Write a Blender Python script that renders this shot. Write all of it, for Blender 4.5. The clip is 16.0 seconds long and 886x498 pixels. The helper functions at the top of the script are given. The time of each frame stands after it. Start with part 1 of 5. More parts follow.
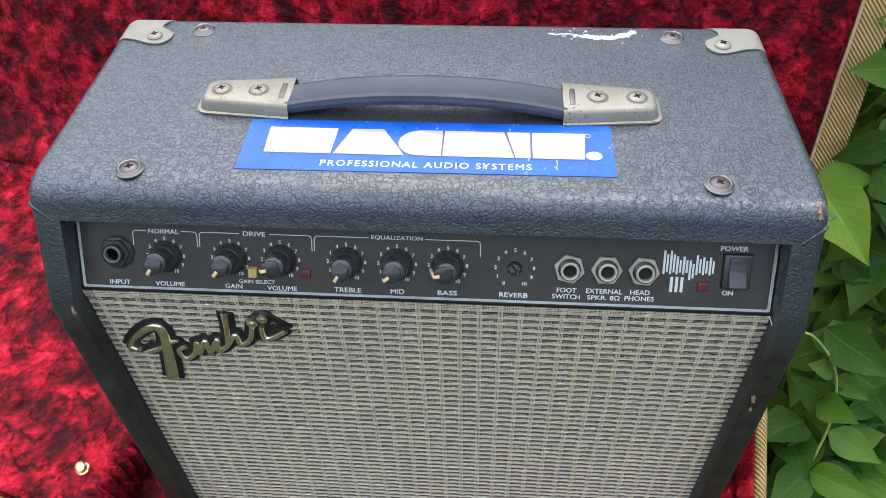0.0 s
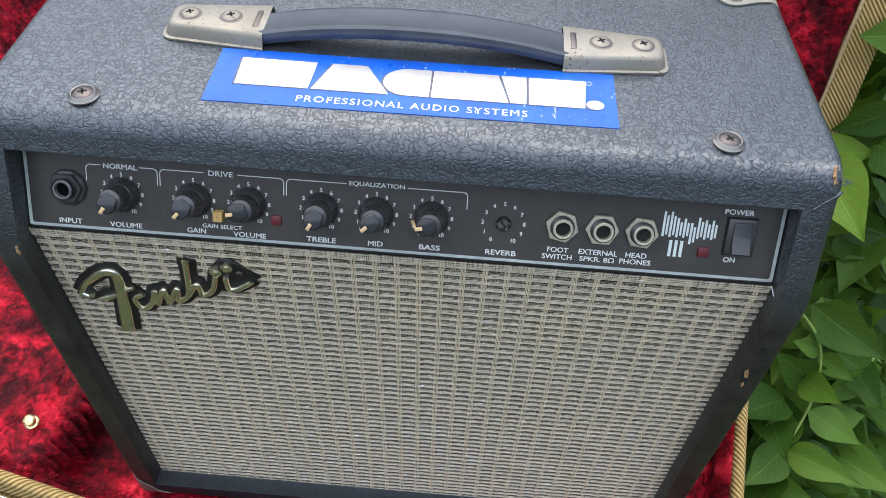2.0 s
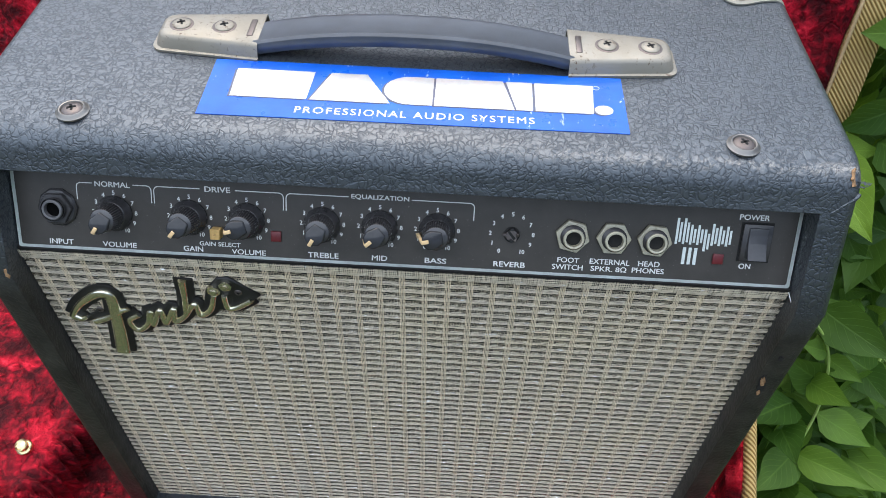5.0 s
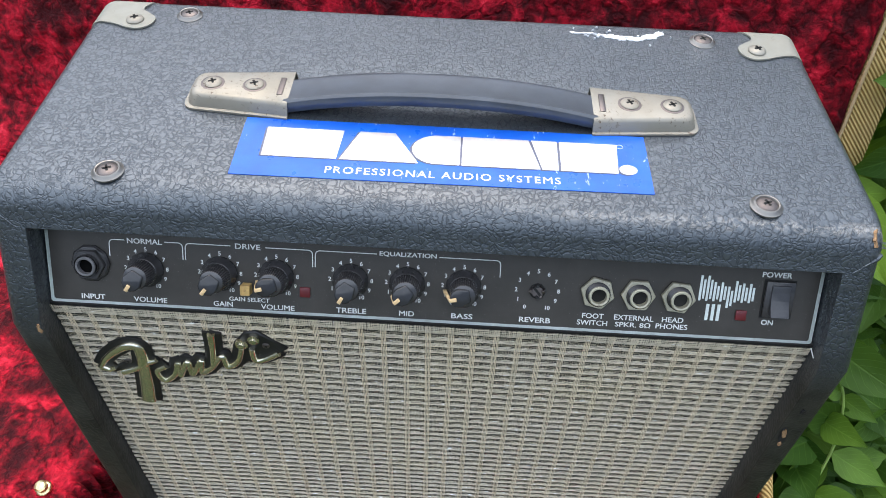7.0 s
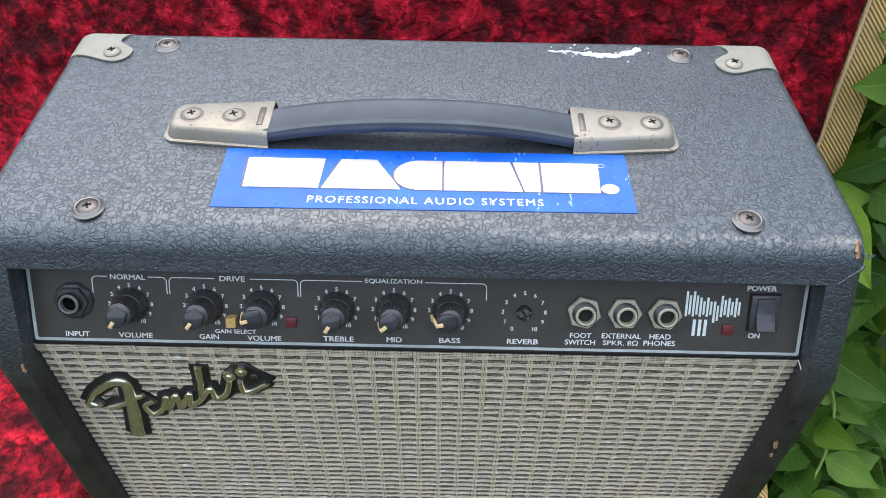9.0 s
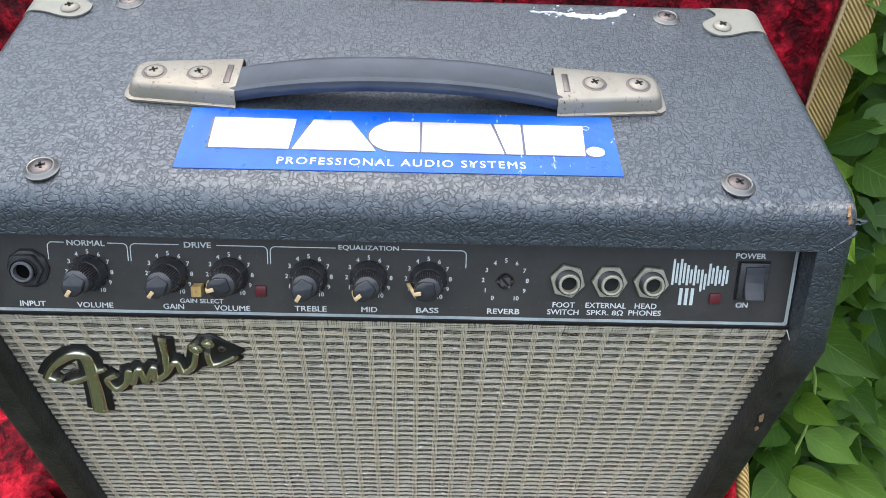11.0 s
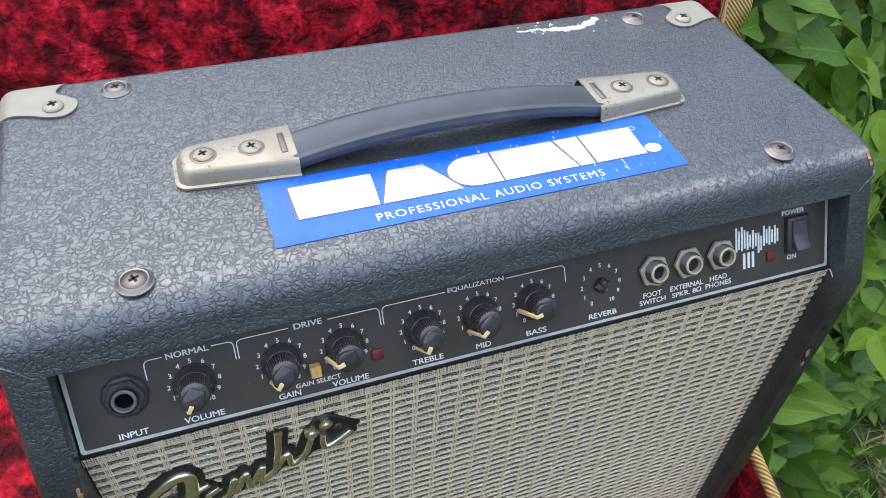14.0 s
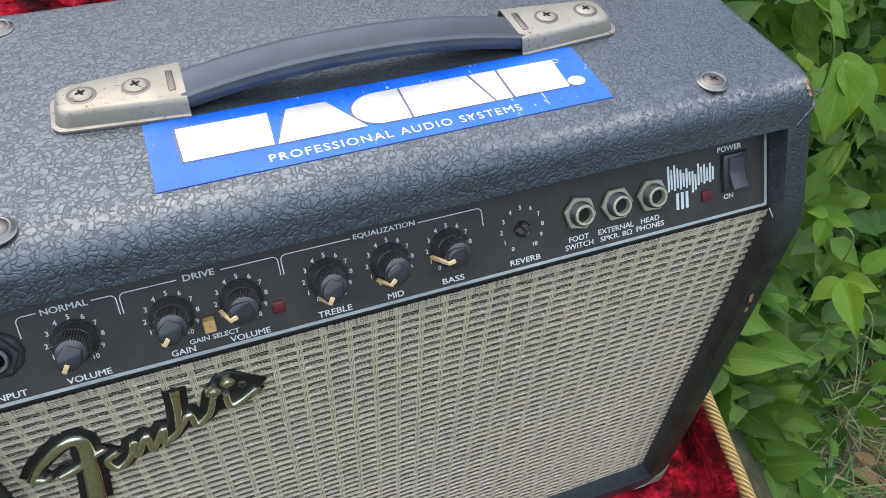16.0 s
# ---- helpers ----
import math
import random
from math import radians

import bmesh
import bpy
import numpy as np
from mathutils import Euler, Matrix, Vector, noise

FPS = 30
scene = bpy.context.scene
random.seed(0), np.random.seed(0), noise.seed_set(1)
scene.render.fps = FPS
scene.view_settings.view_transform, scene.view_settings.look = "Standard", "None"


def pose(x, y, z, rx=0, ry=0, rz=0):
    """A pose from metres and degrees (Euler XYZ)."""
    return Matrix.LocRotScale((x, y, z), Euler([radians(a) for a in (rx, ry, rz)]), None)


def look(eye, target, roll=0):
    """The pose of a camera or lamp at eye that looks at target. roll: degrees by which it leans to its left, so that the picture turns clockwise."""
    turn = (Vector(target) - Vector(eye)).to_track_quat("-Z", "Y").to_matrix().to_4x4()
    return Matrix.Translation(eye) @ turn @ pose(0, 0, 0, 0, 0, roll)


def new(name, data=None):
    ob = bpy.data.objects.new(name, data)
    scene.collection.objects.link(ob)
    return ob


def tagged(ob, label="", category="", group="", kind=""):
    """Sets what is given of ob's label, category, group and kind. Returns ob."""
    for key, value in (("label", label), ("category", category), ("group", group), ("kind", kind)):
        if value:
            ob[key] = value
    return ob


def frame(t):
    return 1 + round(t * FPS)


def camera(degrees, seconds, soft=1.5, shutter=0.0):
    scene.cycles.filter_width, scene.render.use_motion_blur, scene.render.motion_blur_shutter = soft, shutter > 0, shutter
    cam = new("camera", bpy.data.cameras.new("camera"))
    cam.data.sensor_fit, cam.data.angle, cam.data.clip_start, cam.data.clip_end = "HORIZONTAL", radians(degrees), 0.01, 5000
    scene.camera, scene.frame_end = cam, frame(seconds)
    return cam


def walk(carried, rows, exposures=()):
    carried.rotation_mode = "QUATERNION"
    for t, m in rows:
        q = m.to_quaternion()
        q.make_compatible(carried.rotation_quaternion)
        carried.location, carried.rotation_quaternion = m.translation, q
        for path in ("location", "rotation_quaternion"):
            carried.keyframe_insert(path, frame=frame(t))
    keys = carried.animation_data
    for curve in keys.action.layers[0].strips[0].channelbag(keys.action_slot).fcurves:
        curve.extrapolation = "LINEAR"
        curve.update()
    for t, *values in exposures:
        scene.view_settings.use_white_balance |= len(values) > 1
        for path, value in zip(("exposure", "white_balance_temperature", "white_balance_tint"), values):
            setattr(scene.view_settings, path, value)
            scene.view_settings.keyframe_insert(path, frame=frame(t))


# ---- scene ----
cam = camera(60.1, 16.0, soft=0.5)
PATH = [
    (0, (0.0400, -0.2540, 0.6580), (-0.0880, 1.1250, -0.7850), -1.90),
    (0.5, (0.0260, -0.2440, 0.6490), (-0.0930, 1.1225, -0.8065), -0.40),
    (1, (0.0280, -0.2440, 0.6350), (-0.0770, 1.1122, -0.8312), 1.20),
    (1.5, (0.0330, -0.2430, 0.6290), (-0.0480, 1.0957, -0.8547), 1.80),
    (2, (0.0340, -0.2390, 0.6290), (-0.0210, 1.0855, -0.8686), 2.70),
    (2.5, (0.0280, -0.2320, 0.6400), (-0.0230, 1.0958, -0.8548), 2.80),
    (3, (0.0190, -0.2410, 0.6290), (-0.0400, 1.0604, -0.8885), 2.60),
    (3.5, (0.0150, -0.2340, 0.6320), (-0.0480, 1.0636, -0.8886), 2.50),
    (4, (0.0250, -0.2250, 0.6330), (-0.0220, 1.0863, -0.8764), 2.20),
    (4.2, (0.0268, -0.2269, 0.6262), (-0.0186, 1.1091, -0.8621), 1.89),
    (6.3, (0.0220, -0.2280, 0.6210), (0.0190, 1.1008, -0.8738), 3.20),
    (6.5, (0.0220, -0.2220, 0.6240), (0.0150, 1.1147, -0.8637), 3.10),
    (7, (0.0120, -0.2180, 0.6390), (-0.0230, 1.1477, -0.8217), 2.10),
    (7.5, (0.0100, -0.2140, 0.6430), (-0.0170, 1.1682, -0.8022), 1.70),
    (8, (0.0160, -0.2080, 0.6440), (-0.0020, 1.1748, -0.8008), 1.10),
    (8.5, (0.0170, -0.2070, 0.6450), (0.0070, 1.1805, -0.7954), 0.90),
    (9, (0.0140, -0.2120, 0.6440), (0.0050, 1.1714, -0.8004), 0.90),
    (9.5, (0.0170, -0.2080, 0.6400), (0.0170, 1.1527, -0.8257), 1.10),
    (9.7, (0.0140, -0.2110, 0.6390), (0.0130, 1.1414, -0.8344), 1.30),
    (11.8, (0.0150, -0.2030, 0.6210), (0.0860, 1.1527, -0.8477), 3.40),
    (12, (0.0170, -0.2020, 0.6220), (0.0870, 1.1573, -0.8434), 3.40),
    (12.5, (-0.0140, -0.1960, 0.6210), (0.0820, 1.1672, -0.8393), 3.60),
    (12.8, (-0.0764, -0.2010, 0.6208), (0.1234, 1.1753, -0.8177), 4.98),
    (13, (-0.1220, -0.2120, 0.6230), (0.2190, 1.1790, -0.7730), 5.60),
    (13.3, (-0.1468, -0.2264, 0.6290), (0.3523, 1.1168, -0.7660), 5.50),
    (13.5, (-0.1350, -0.2200, 0.6280), (0.3981, 1.1112, -0.7662), 5.70),
    (13.8, (-0.1100, -0.1894, 0.6326), (0.3987, 1.1266, -0.7848), 4.22),
    (14, (-0.1160, -0.1840, 0.6240), (0.4201, 1.1343, -0.7813), 3.90),
    (14.2, (-0.1264, -0.1674, 0.6180), (0.4535, 1.1219, -0.7971), 3.82),
    (14.5, (-0.1540, -0.1440, 0.5980), (0.5781, 1.0682, -0.8143), 5.20),
    (14.8, (-0.1570, -0.1514, 0.6066), (0.5931, 1.0073, -0.8401), 5.90),
    (15, (-0.1300, -0.1650, 0.6130), (0.5941, 0.9902, -0.8503), 5.90),
    (15.2, (-0.1006, -0.1830, 0.6062), (0.5758, 1.0157, -0.8455), 5.14),
    (15.5, (-0.0830, -0.1910, 0.6040), (0.5461, 1.0173, -0.8603), 5.20),
    (16, (-0.0780, -0.1870, 0.6030), (0.4629, 1.0568, -0.8668), 3.70),
]
walk(cam, [(t, look(eye, target, roll)) for t, eye, target, roll in PATH],
     exposures=[(0, 0.48), (3, 0.42), (4, 0.44), (6.3, 0.50), (8.5, 0.54), (12.5, 0.54), (13.5, 0.60), (14.5, 0.55), (16, 0.50)])

# ---- light ----
world = bpy.data.worlds.new("sky")
scene.world = world
world.use_nodes = True
wt = world.node_tree
sky = wt.nodes.new("ShaderNodeTexSky")
sky.sky_type, sky.sun_disc = "NISHITA", False
sky.sun_elevation, sky.sun_rotation = radians(67), radians(-17)
sky.air_density, sky.dust_density = 1.0, 5.2
wt.nodes["Background"].inputs["Strength"].default_value = 0.13
wt.links.new(sky.outputs["Color"], wt.nodes["Background"].inputs["Color"])
sun = new("sun", bpy.data.lights.new("sun", "SUN"))
sun.data.energy, sun.data.angle, sun.data.color = 2.9, radians(125), (0.80, 0.89, 1.0)
sun.matrix_world = look((-0.5, -0.25, 4.0), (0, 0, 0))
scene.view_settings.exposure = 0.54


# ---- materials ----
class Mat:
    """A node material round one Principled shader."""

    def __init__(self, name, base=(0.5, 0.5, 0.5), rough=0.5, metal=0.0, **more):
        self.m = bpy.data.materials.new(name)
        self.m.use_nodes = True
        self.t = self.m.node_tree
        self.b = self.t.nodes["Principled BSDF"]
        self.put("Base Color", (*base, 1)), self.put("Roughness", rough), self.put("Metallic", metal)
        for k, v in more.items():
            self.put(k.replace("_", " "), v)

    def put(self, key, v):
        if hasattr(v, "is_output"):
            self.t.links.new(v, self.b.inputs[key])
        else:
            self.b.inputs[key].default_value = v

    def n(self, kind, props=None, **ins):
        node = self.t.nodes.new("ShaderNode" + kind)
        props = props or {}
        if "operation" in props:
            node.operation = props["operation"]
        if "data_type" in props:
            node.data_type, node.blend_type = props["data_type"], props["blend_type"]
        if "feature" in props:
            node.feature = props["feature"]
        for k, v in ins.items():
            sock = node.inputs[int(k[1:])] if k[0] == "i" and k[1:].isdigit() else node.inputs[k.replace("_", " ")]
            if hasattr(v, "is_output"):
                self.t.links.new(v, sock)
            else:
                sock.default_value = v
        return node

    def where(self, kind="Object"):
        return self.n("TexCoord").outputs[kind]

    def noise(self, vec, scale, detail=3.0, rough=0.55, distort=0.0):
        return self.n("TexNoise", Vector=vec, Scale=scale, Detail=detail, Roughness=rough, Distortion=distort).outputs["Fac"]

    def ramp(self, fac, *stops):
        node = self.n("ValToRGB", Fac=fac)
        el = node.color_ramp.elements
        while len(el) < len(stops):
            el.new(0.5)
        for e, (p, c) in zip(el, stops):
            e.position = p
            e.color = (*c, 1) if isinstance(c, tuple) else (c, c, c, 1)
        return node.outputs["Color"]

    def mix(self, fac, a, b, how="MIX"):
        node = self.n("Mix", {"data_type": "RGBA", "blend_type": how}, i0=fac)
        for sock, v in ((node.inputs[6], a), (node.inputs[7], b)):
            if hasattr(v, "is_output"):
                self.t.links.new(v, sock)
            else:
                sock.default_value = (*v, 1)
        return node.outputs[2]

    def math(self, op, a, b=0.0):
        return self.n("Math", {"operation": op}, i0=a, i1=b).outputs[0]

    def bump(self, height, strength=0.5, dist=0.001, normal=None):
        node = self.n("Bump", Height=height, Strength=strength, Distance=dist)
        if normal is not None:
            self.t.links.new(normal, node.inputs["Normal"])
        self.put("Normal", node.outputs[0])
        return node.outputs[0]


def tolex_material():
    k = Mat("tolex", (0.02, 0.021, 0.024), 0.42, Coat_Weight=0.75, Coat_Roughness=0.34, Specular_Tint=(0.74, 0.88, 1.0, 1))
    p = k.where()
    wob = k.n("TexNoise", Vector=p, Scale=150.0, Detail=1.0).outputs["Color"]
    q = k.n("VectorMath", {"operation": "ADD"}, i0=p, i1=k.n("VectorMath", {"operation": "SCALE"}, i0=wob, Scale=0.0058).outputs[0]).outputs[0]
    fuzz = k.n("TexNoise", Vector=p, Scale=520.0, Detail=1.0).outputs["Color"]
    q = k.n("VectorMath", {"operation": "ADD"}, i0=q, i1=k.n("VectorMath", {"operation": "SCALE"}, i0=fuzz, Scale=0.0019).outputs[0]).outputs[0]
    edge = k.n("TexVoronoi", {"feature": "DISTANCE_TO_EDGE"}, Vector=q, Scale=355.0).outputs["Distance"]
    edge = k.math("MULTIPLY", edge, k.ramp(k.noise(p, 170.0, 2.0), (0.32, 0.45), (0.68, 1.0)))
    # soft, wide creases that come and go, so that neighbouring pebbles run together here and there
    keep = k.ramp(k.noise(p, 240.0, 2.0), (0.34, 0.20), (0.52, 1.0))
    cells = k.math("MULTIPLY", k.ramp(edge, (0.0, 1.0), (0.04, 0.84), (0.08, 0.42), (0.12, 0.13), (0.17, 0.0)), keep)
    worm = k.math("ABSOLUTE", k.math("SUBTRACT", k.noise(q, 300.0, 1.0, 0.5, 0.6), 0.5))
    crease = k.math("MAXIMUM", cells, k.math("MULTIPLY", k.ramp(worm, (0.0, 0.8), (0.02, 0.5), (0.05, 0.0)), k.ramp(k.noise(p, 150.0, 2.0), (0.48, 0.0), (0.6, 0.4))))
    dome = k.n("TexVoronoi", {"feature": "SMOOTH_F1"}, Vector=q, Scale=355.0, Smoothness=0.4).outputs["Distance"]
    height = k.math("SUBTRACT", k.math("ADD", k.math("MULTIPLY", k.noise(p, 900.0, 2.0), 0.06), k.math("MULTIPLY", k.noise(p, 110.0, 2.0), 0.28)), k.math("ADD", crease, k.math("MULTIPLY", dome, 0.10)))
    place = k.n("SeparateXYZ", Vector=p)
    smooth_zone = k.math("MULTIPLY", k.ramp(place.outputs[2], (0.315, 1.0), (0.350, 0.0)), k.ramp(place.outputs[1], (0.004, 1.0), (0.02, 0.3)))
    height = k.math("MULTIPLY", height, k.math("SUBTRACT", 1.0, k.math("MULTIPLY", smooth_zone, 0.55)))
    k.bump(height, 0.6, 0.0006)
    dust = k.noise(p, 25.0, 5.0, 0.65)
    tone = k.mix(k.ramp(dust, (0.35, 0.0), (0.8, 1.0)), (0.029, 0.0335, 0.040), (0.044, 0.0495, 0.0565))
    tone = k.mix(k.math("MULTIPLY", smooth_zone, k.ramp(place.outputs[2], (0.056, 0.0), (0.066, 1.0))), tone, k.mix(k.ramp(k.noise(p, 60.0, 5.0, 0.7), (0.35, 0.0), (0.7, 1.0)), (0.018, 0.017, 0.014), (0.044, 0.041, 0.033)))
    # pale scuffing along the front edge of the top
    rim = k.ramp(k.math("ABSOLUTE", k.math("SUBTRACT", place.outputs[1], 0.0338)), (0.0008, 1.0), (0.0036, 0.0))
    along = k.ramp(k.math("ADD", k.math("MULTIPLY", place.outputs[0], 2.0), 0.3), (0.3, 0.10), (0.55, 1.0))
    rub = k.ramp(k.math("ADD", k.math("MULTIPLY", k.noise(p, 330.0, 4.0, 0.7), 0.6), k.math("MULTIPLY", k.noise(p, 38.0, 3.0), 0.4)), (0.47, 0.0), (0.57, 1.0))
    worn = k.math("MULTIPLY", k.math("MULTIPLY", rim, along), rub)
    k.put("Base Color", k.mix(k.math("MULTIPLY", worn, 0.75), tone, (0.32, 0.30, 0.27)))
    k.put("Roughness", k.ramp(k.noise(p, 40.0, 4.0), (0.3, 0.36), (0.7, 0.46)))
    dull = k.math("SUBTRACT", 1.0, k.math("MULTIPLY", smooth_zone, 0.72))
    # creases reflect less: the shade inside them is put into the gloss
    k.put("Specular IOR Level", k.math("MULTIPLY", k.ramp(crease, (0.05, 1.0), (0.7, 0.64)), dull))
    k.put("Coat Weight", k.math("MULTIPLY", k.ramp(crease, (0.05, 1.0), (0.7, 0.42)), k.math("SUBTRACT", 1.0, smooth_zone)))
    return k.m


def velvet_material():
    k = Mat("crushed_velvet", (0.2, 0.003, 0.01), 0.7, 0.0, Specular_IOR_Level=0.2, Sheen_Weight=0.2, Sheen_Roughness=0.3, Sheen_Tint=(1.0, 0.12, 0.16, 1))
    p = k.where()
    wob = k.n("TexNoise", Vector=p, Scale=60.0, Detail=2.0).outputs["Color"]
    off = k.n("VectorMath", {"operation": "SCALE"}, i0=wob, Scale=0.006).outputs[0]
    q = k.n("VectorMath", {"operation": "ADD"}, i0=p, i1=off).outputs[0]
    # clumps of pile lean to or away from light; colour carries their sheen
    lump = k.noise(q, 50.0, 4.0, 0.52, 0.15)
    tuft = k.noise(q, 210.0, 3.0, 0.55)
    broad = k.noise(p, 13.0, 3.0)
    # dark fold lines: shade between the clumps, put into the colour
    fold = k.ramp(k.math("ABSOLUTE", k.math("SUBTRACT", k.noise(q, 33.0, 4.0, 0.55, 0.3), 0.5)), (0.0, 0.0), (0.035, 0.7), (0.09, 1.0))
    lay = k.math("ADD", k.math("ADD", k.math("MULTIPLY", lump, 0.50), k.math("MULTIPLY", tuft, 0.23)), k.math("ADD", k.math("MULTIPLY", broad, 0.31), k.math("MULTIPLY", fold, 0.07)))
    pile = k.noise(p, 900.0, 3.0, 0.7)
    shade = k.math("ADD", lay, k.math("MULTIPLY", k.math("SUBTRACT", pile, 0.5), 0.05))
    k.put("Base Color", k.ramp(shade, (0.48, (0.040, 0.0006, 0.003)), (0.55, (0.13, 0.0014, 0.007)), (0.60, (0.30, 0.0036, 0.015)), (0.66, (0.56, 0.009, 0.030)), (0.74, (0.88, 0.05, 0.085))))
    k.bump(k.math("ADD", k.math("MULTIPLY", lay, 2.0), k.math("MULTIPLY", pile, 0.10)), 0.85, 0.008)
    return k.m


def tweed_material(name, along, pitch):
    k = Mat(name, (0.5, 0.36, 0.14), 0.75, 0.0, Specular_IOR_Level=0.25)
    u = k.where("UV")
    sep = k.n("SeparateXYZ", Vector=u)
    diag = k.math("ADD", k.math("MULTIPLY", sep.outputs[0], along), sep.outputs[1])
    ph = k.math("SINE", k.math("MULTIPLY", diag, 2 * math.pi / pitch))
    cross = k.math("SINE", k.math("MULTIPLY", k.math("SUBTRACT", sep.outputs[0], k.math("MULTIPLY", sep.outputs[1], 1.4)), 4200.0))
    mixd = k.math("ADD", ph, k.math("MULTIPLY", cross, 0.35))
    grime = k.noise(k.where(), 60.0, 5.0, 0.65)
    col = k.ramp(k.math("ADD", k.math("MULTIPLY", mixd, 0.33), 0.5), (0.05, (0.12, 0.062, 0.018)), (0.35, (0.36, 0.215, 0.06)), (0.7, (0.62, 0.455, 0.18)), (1.0, (0.74, 0.59, 0.30)))
    k.put("Base Color", k.mix(k.ramp(grime, (0.4, 0.0), (0.75, 0.45)), col, (0.30, 0.2, 0.09)))
    k.bump(mixd, 0.7, 0.0006)
    return k.m


def metal_material(name, base, rough, spot=0.5, metal=1.0):
    k = Mat(name, base, rough, metal)
    p = k.where()
    pit = k.ramp(k.noise(p, 480.0, 4.0, 0.7), (0.57, 0.0), (0.64, 1.0))
    zone = k.ramp(k.noise(p, 55.0, 4.0), (0.42, 0.0), (0.60, 1.0))
    rust = k.math("MULTIPLY", k.math("MULTIPLY", pit, zone), spot)
    haze = k.ramp(k.noise(p, 28.0, 5.0, 0.6), (0.35, 0.0), (0.7, 0.5 * spot))
    k.put("Base Color", k.mix(rust, k.mix(haze, base, tuple(c * f for c, f in zip(base, (0.72, 0.66, 0.55)))), (0.09, 0.05, 0.025)))
    k.put("Metallic", k.math("MULTIPLY", k.math("SUBTRACT", 1.0, rust), metal))
    k.put("Roughness", k.ramp(k.noise(p, 90.0, 4.0), (0.3, rough * 0.8), (0.7, min(1.0, rough * 1.4))))
    k.bump(k.math("SUBTRACT", k.math("MULTIPLY", k.noise(p, 700.0, 3.0), 0.6), rust), 0.2, 0.0002)
    return k.m


def plain_material(name, base, rough=0.5, metal=0.0, speck=0.25, scale=120.0, bump=0.1, **more):
    k = Mat(name, base, rough, metal, **more)
    p = k.where()
    dark = tuple(c * (1 - speck) for c in base)
    lite = tuple(min(1.0, c * (1 + speck)) for c in base)
    k.put("Base Color", k.mix(k.ramp(k.noise(p, scale, 5.0, 0.65), (0.3, 0.0), (0.7, 1.0)), dark, lite))
    k.put("Roughness", k.ramp(k.noise(p, scale * 0.4, 4.0), (0.3, rough * 0.85), (0.7, min(1.0, rough * 1.15))))
    if bump:
        k.bump(k.noise(p, scale * 6, 3.0), bump, 0.0003)
    return k.m


def vinyl_material():
    k = Mat("blue_vinyl", (0.004, 0.085, 0.60), 0.3)
    p = k.where()
    tone = k.mix(k.ramp(k.noise(p, 40.0, 4.0), (0.35, 0.0), (0.7, 1.0)), (0.004, 0.095, 0.54), (0.010, 0.14, 0.68))
    scratch = k.ramp(k.noise(k.n("Mapping", Vector=p, Scale=(420.0, 110.0, 1.0), Rotation=(0, 0, 0.35)).outputs[0], 1.0, 4.0, 0.7), (0.63, 0.0), (0.68, 1.0))
    where = k.ramp(k.noise(p, 45.0, 3.0), (0.5, 0.0), (0.62, 1.0))
    k.put("Base Color", k.mix(k.math("MULTIPLY", scratch, where), tone, (0.6, 0.68, 0.78)))
    k.put("Roughness", k.ramp(k.noise(p, 70.0, 4.0), (0.3, 0.24), (0.7, 0.42)))
    k.bump(k.math("ADD", k.noise(p, 130.0, 3.0), k.math("MULTIPLY", k.noise(p, 45.0, 2.0), 2.0)), 0.25, 0.0008)
    return k.m


def leaf_material(name, deep, fresh):
    k = Mat(name, deep, 0.48, 0.0, Specular_IOR_Level=0.28)
    u = k.where("UV")
    sep = k.n("SeparateXYZ", Vector=u)
    side = k.math("ABSOLUTE", k.math("SUBTRACT", sep.outputs[0], 0.5))
    rib = k.ramp(side, (0.0, 1.0), (0.035, 0.0))
    vein = k.math("SINE", k.math("MULTIPLY", k.math("SUBTRACT", sep.outputs[1], k.math("MULTIPLY", side, 0.8)), 46.0))
    vein = k.ramp(vein, (0.93, 0.0), (1.0, 0.8))
    lines = k.math("MAXIMUM", rib, vein)
    rnd = k.n("ObjectInfo").outputs["Random"]
    isl = k.n("NewGeometry").outputs["Random Per Island"]
    pick = k.math("FRACT", k.math("ADD", rnd, isl))
    blotch = k.noise(k.where(), 70.0, 4.0)
    col = k.mix(k.math("MULTIPLY", pick, 0.85), deep, fresh)
    col = k.mix(k.ramp(blotch, (0.4, 0.0), (0.7, 0.35)), col, tuple(c * 0.7 for c in deep))
    pale = tuple(min(1.0, c * 1.7 + 0.02) for c in fresh)
    k.put("Base Color", k.mix(k.math("MULTIPLY", lines, 0.38), col, pale))
    k.bump(k.math("SUBTRACT", blotch, lines), 0.35, 0.0012)
    trans = k.n("BsdfTranslucent", Color=(fresh[0] * 1.5, fresh[1] * 1.4, fresh[2], 1))
    both = k.n("MixShader", i0=0.3)
    k.t.links.new(k.b.outputs[0], both.inputs[1])
    k.t.links.new(trans.outputs[0], both.inputs[2])
    k.t.links.new(both.outputs[0], k.t.nodes["Material Output"].inputs["Surface"])
    return k.m


TOLEX, VELVET = tolex_material(), velvet_material()
TWEED, TWEED_LID = tweed_material("tweed", 1.1, 0.0050), tweed_material("tweed_lid", 0.9, 0.0034)
CORNER = metal_material("dull_plated_corner", (0.27, 0.265, 0.225), 0.5, 0.3, 0.2)
NICKEL = metal_material("worn_nickel", (0.33, 0.31, 0.265), 0.46, 1.0, 0.5)
STEEL = metal_material("dull_steel", (0.25, 0.24, 0.225), 0.32, 0.3, 0.85)
CHROME = metal_material("chrome", (0.82, 0.80, 0.66), 0.2, 0.3)
NUT = metal_material("dull_nut", (0.56, 0.53, 0.41), 0.42, 0.5, 0.6)
DARK_SCREW = metal_material("darkened_screw", (0.17, 0.15, 0.145), 0.4, 0.4)
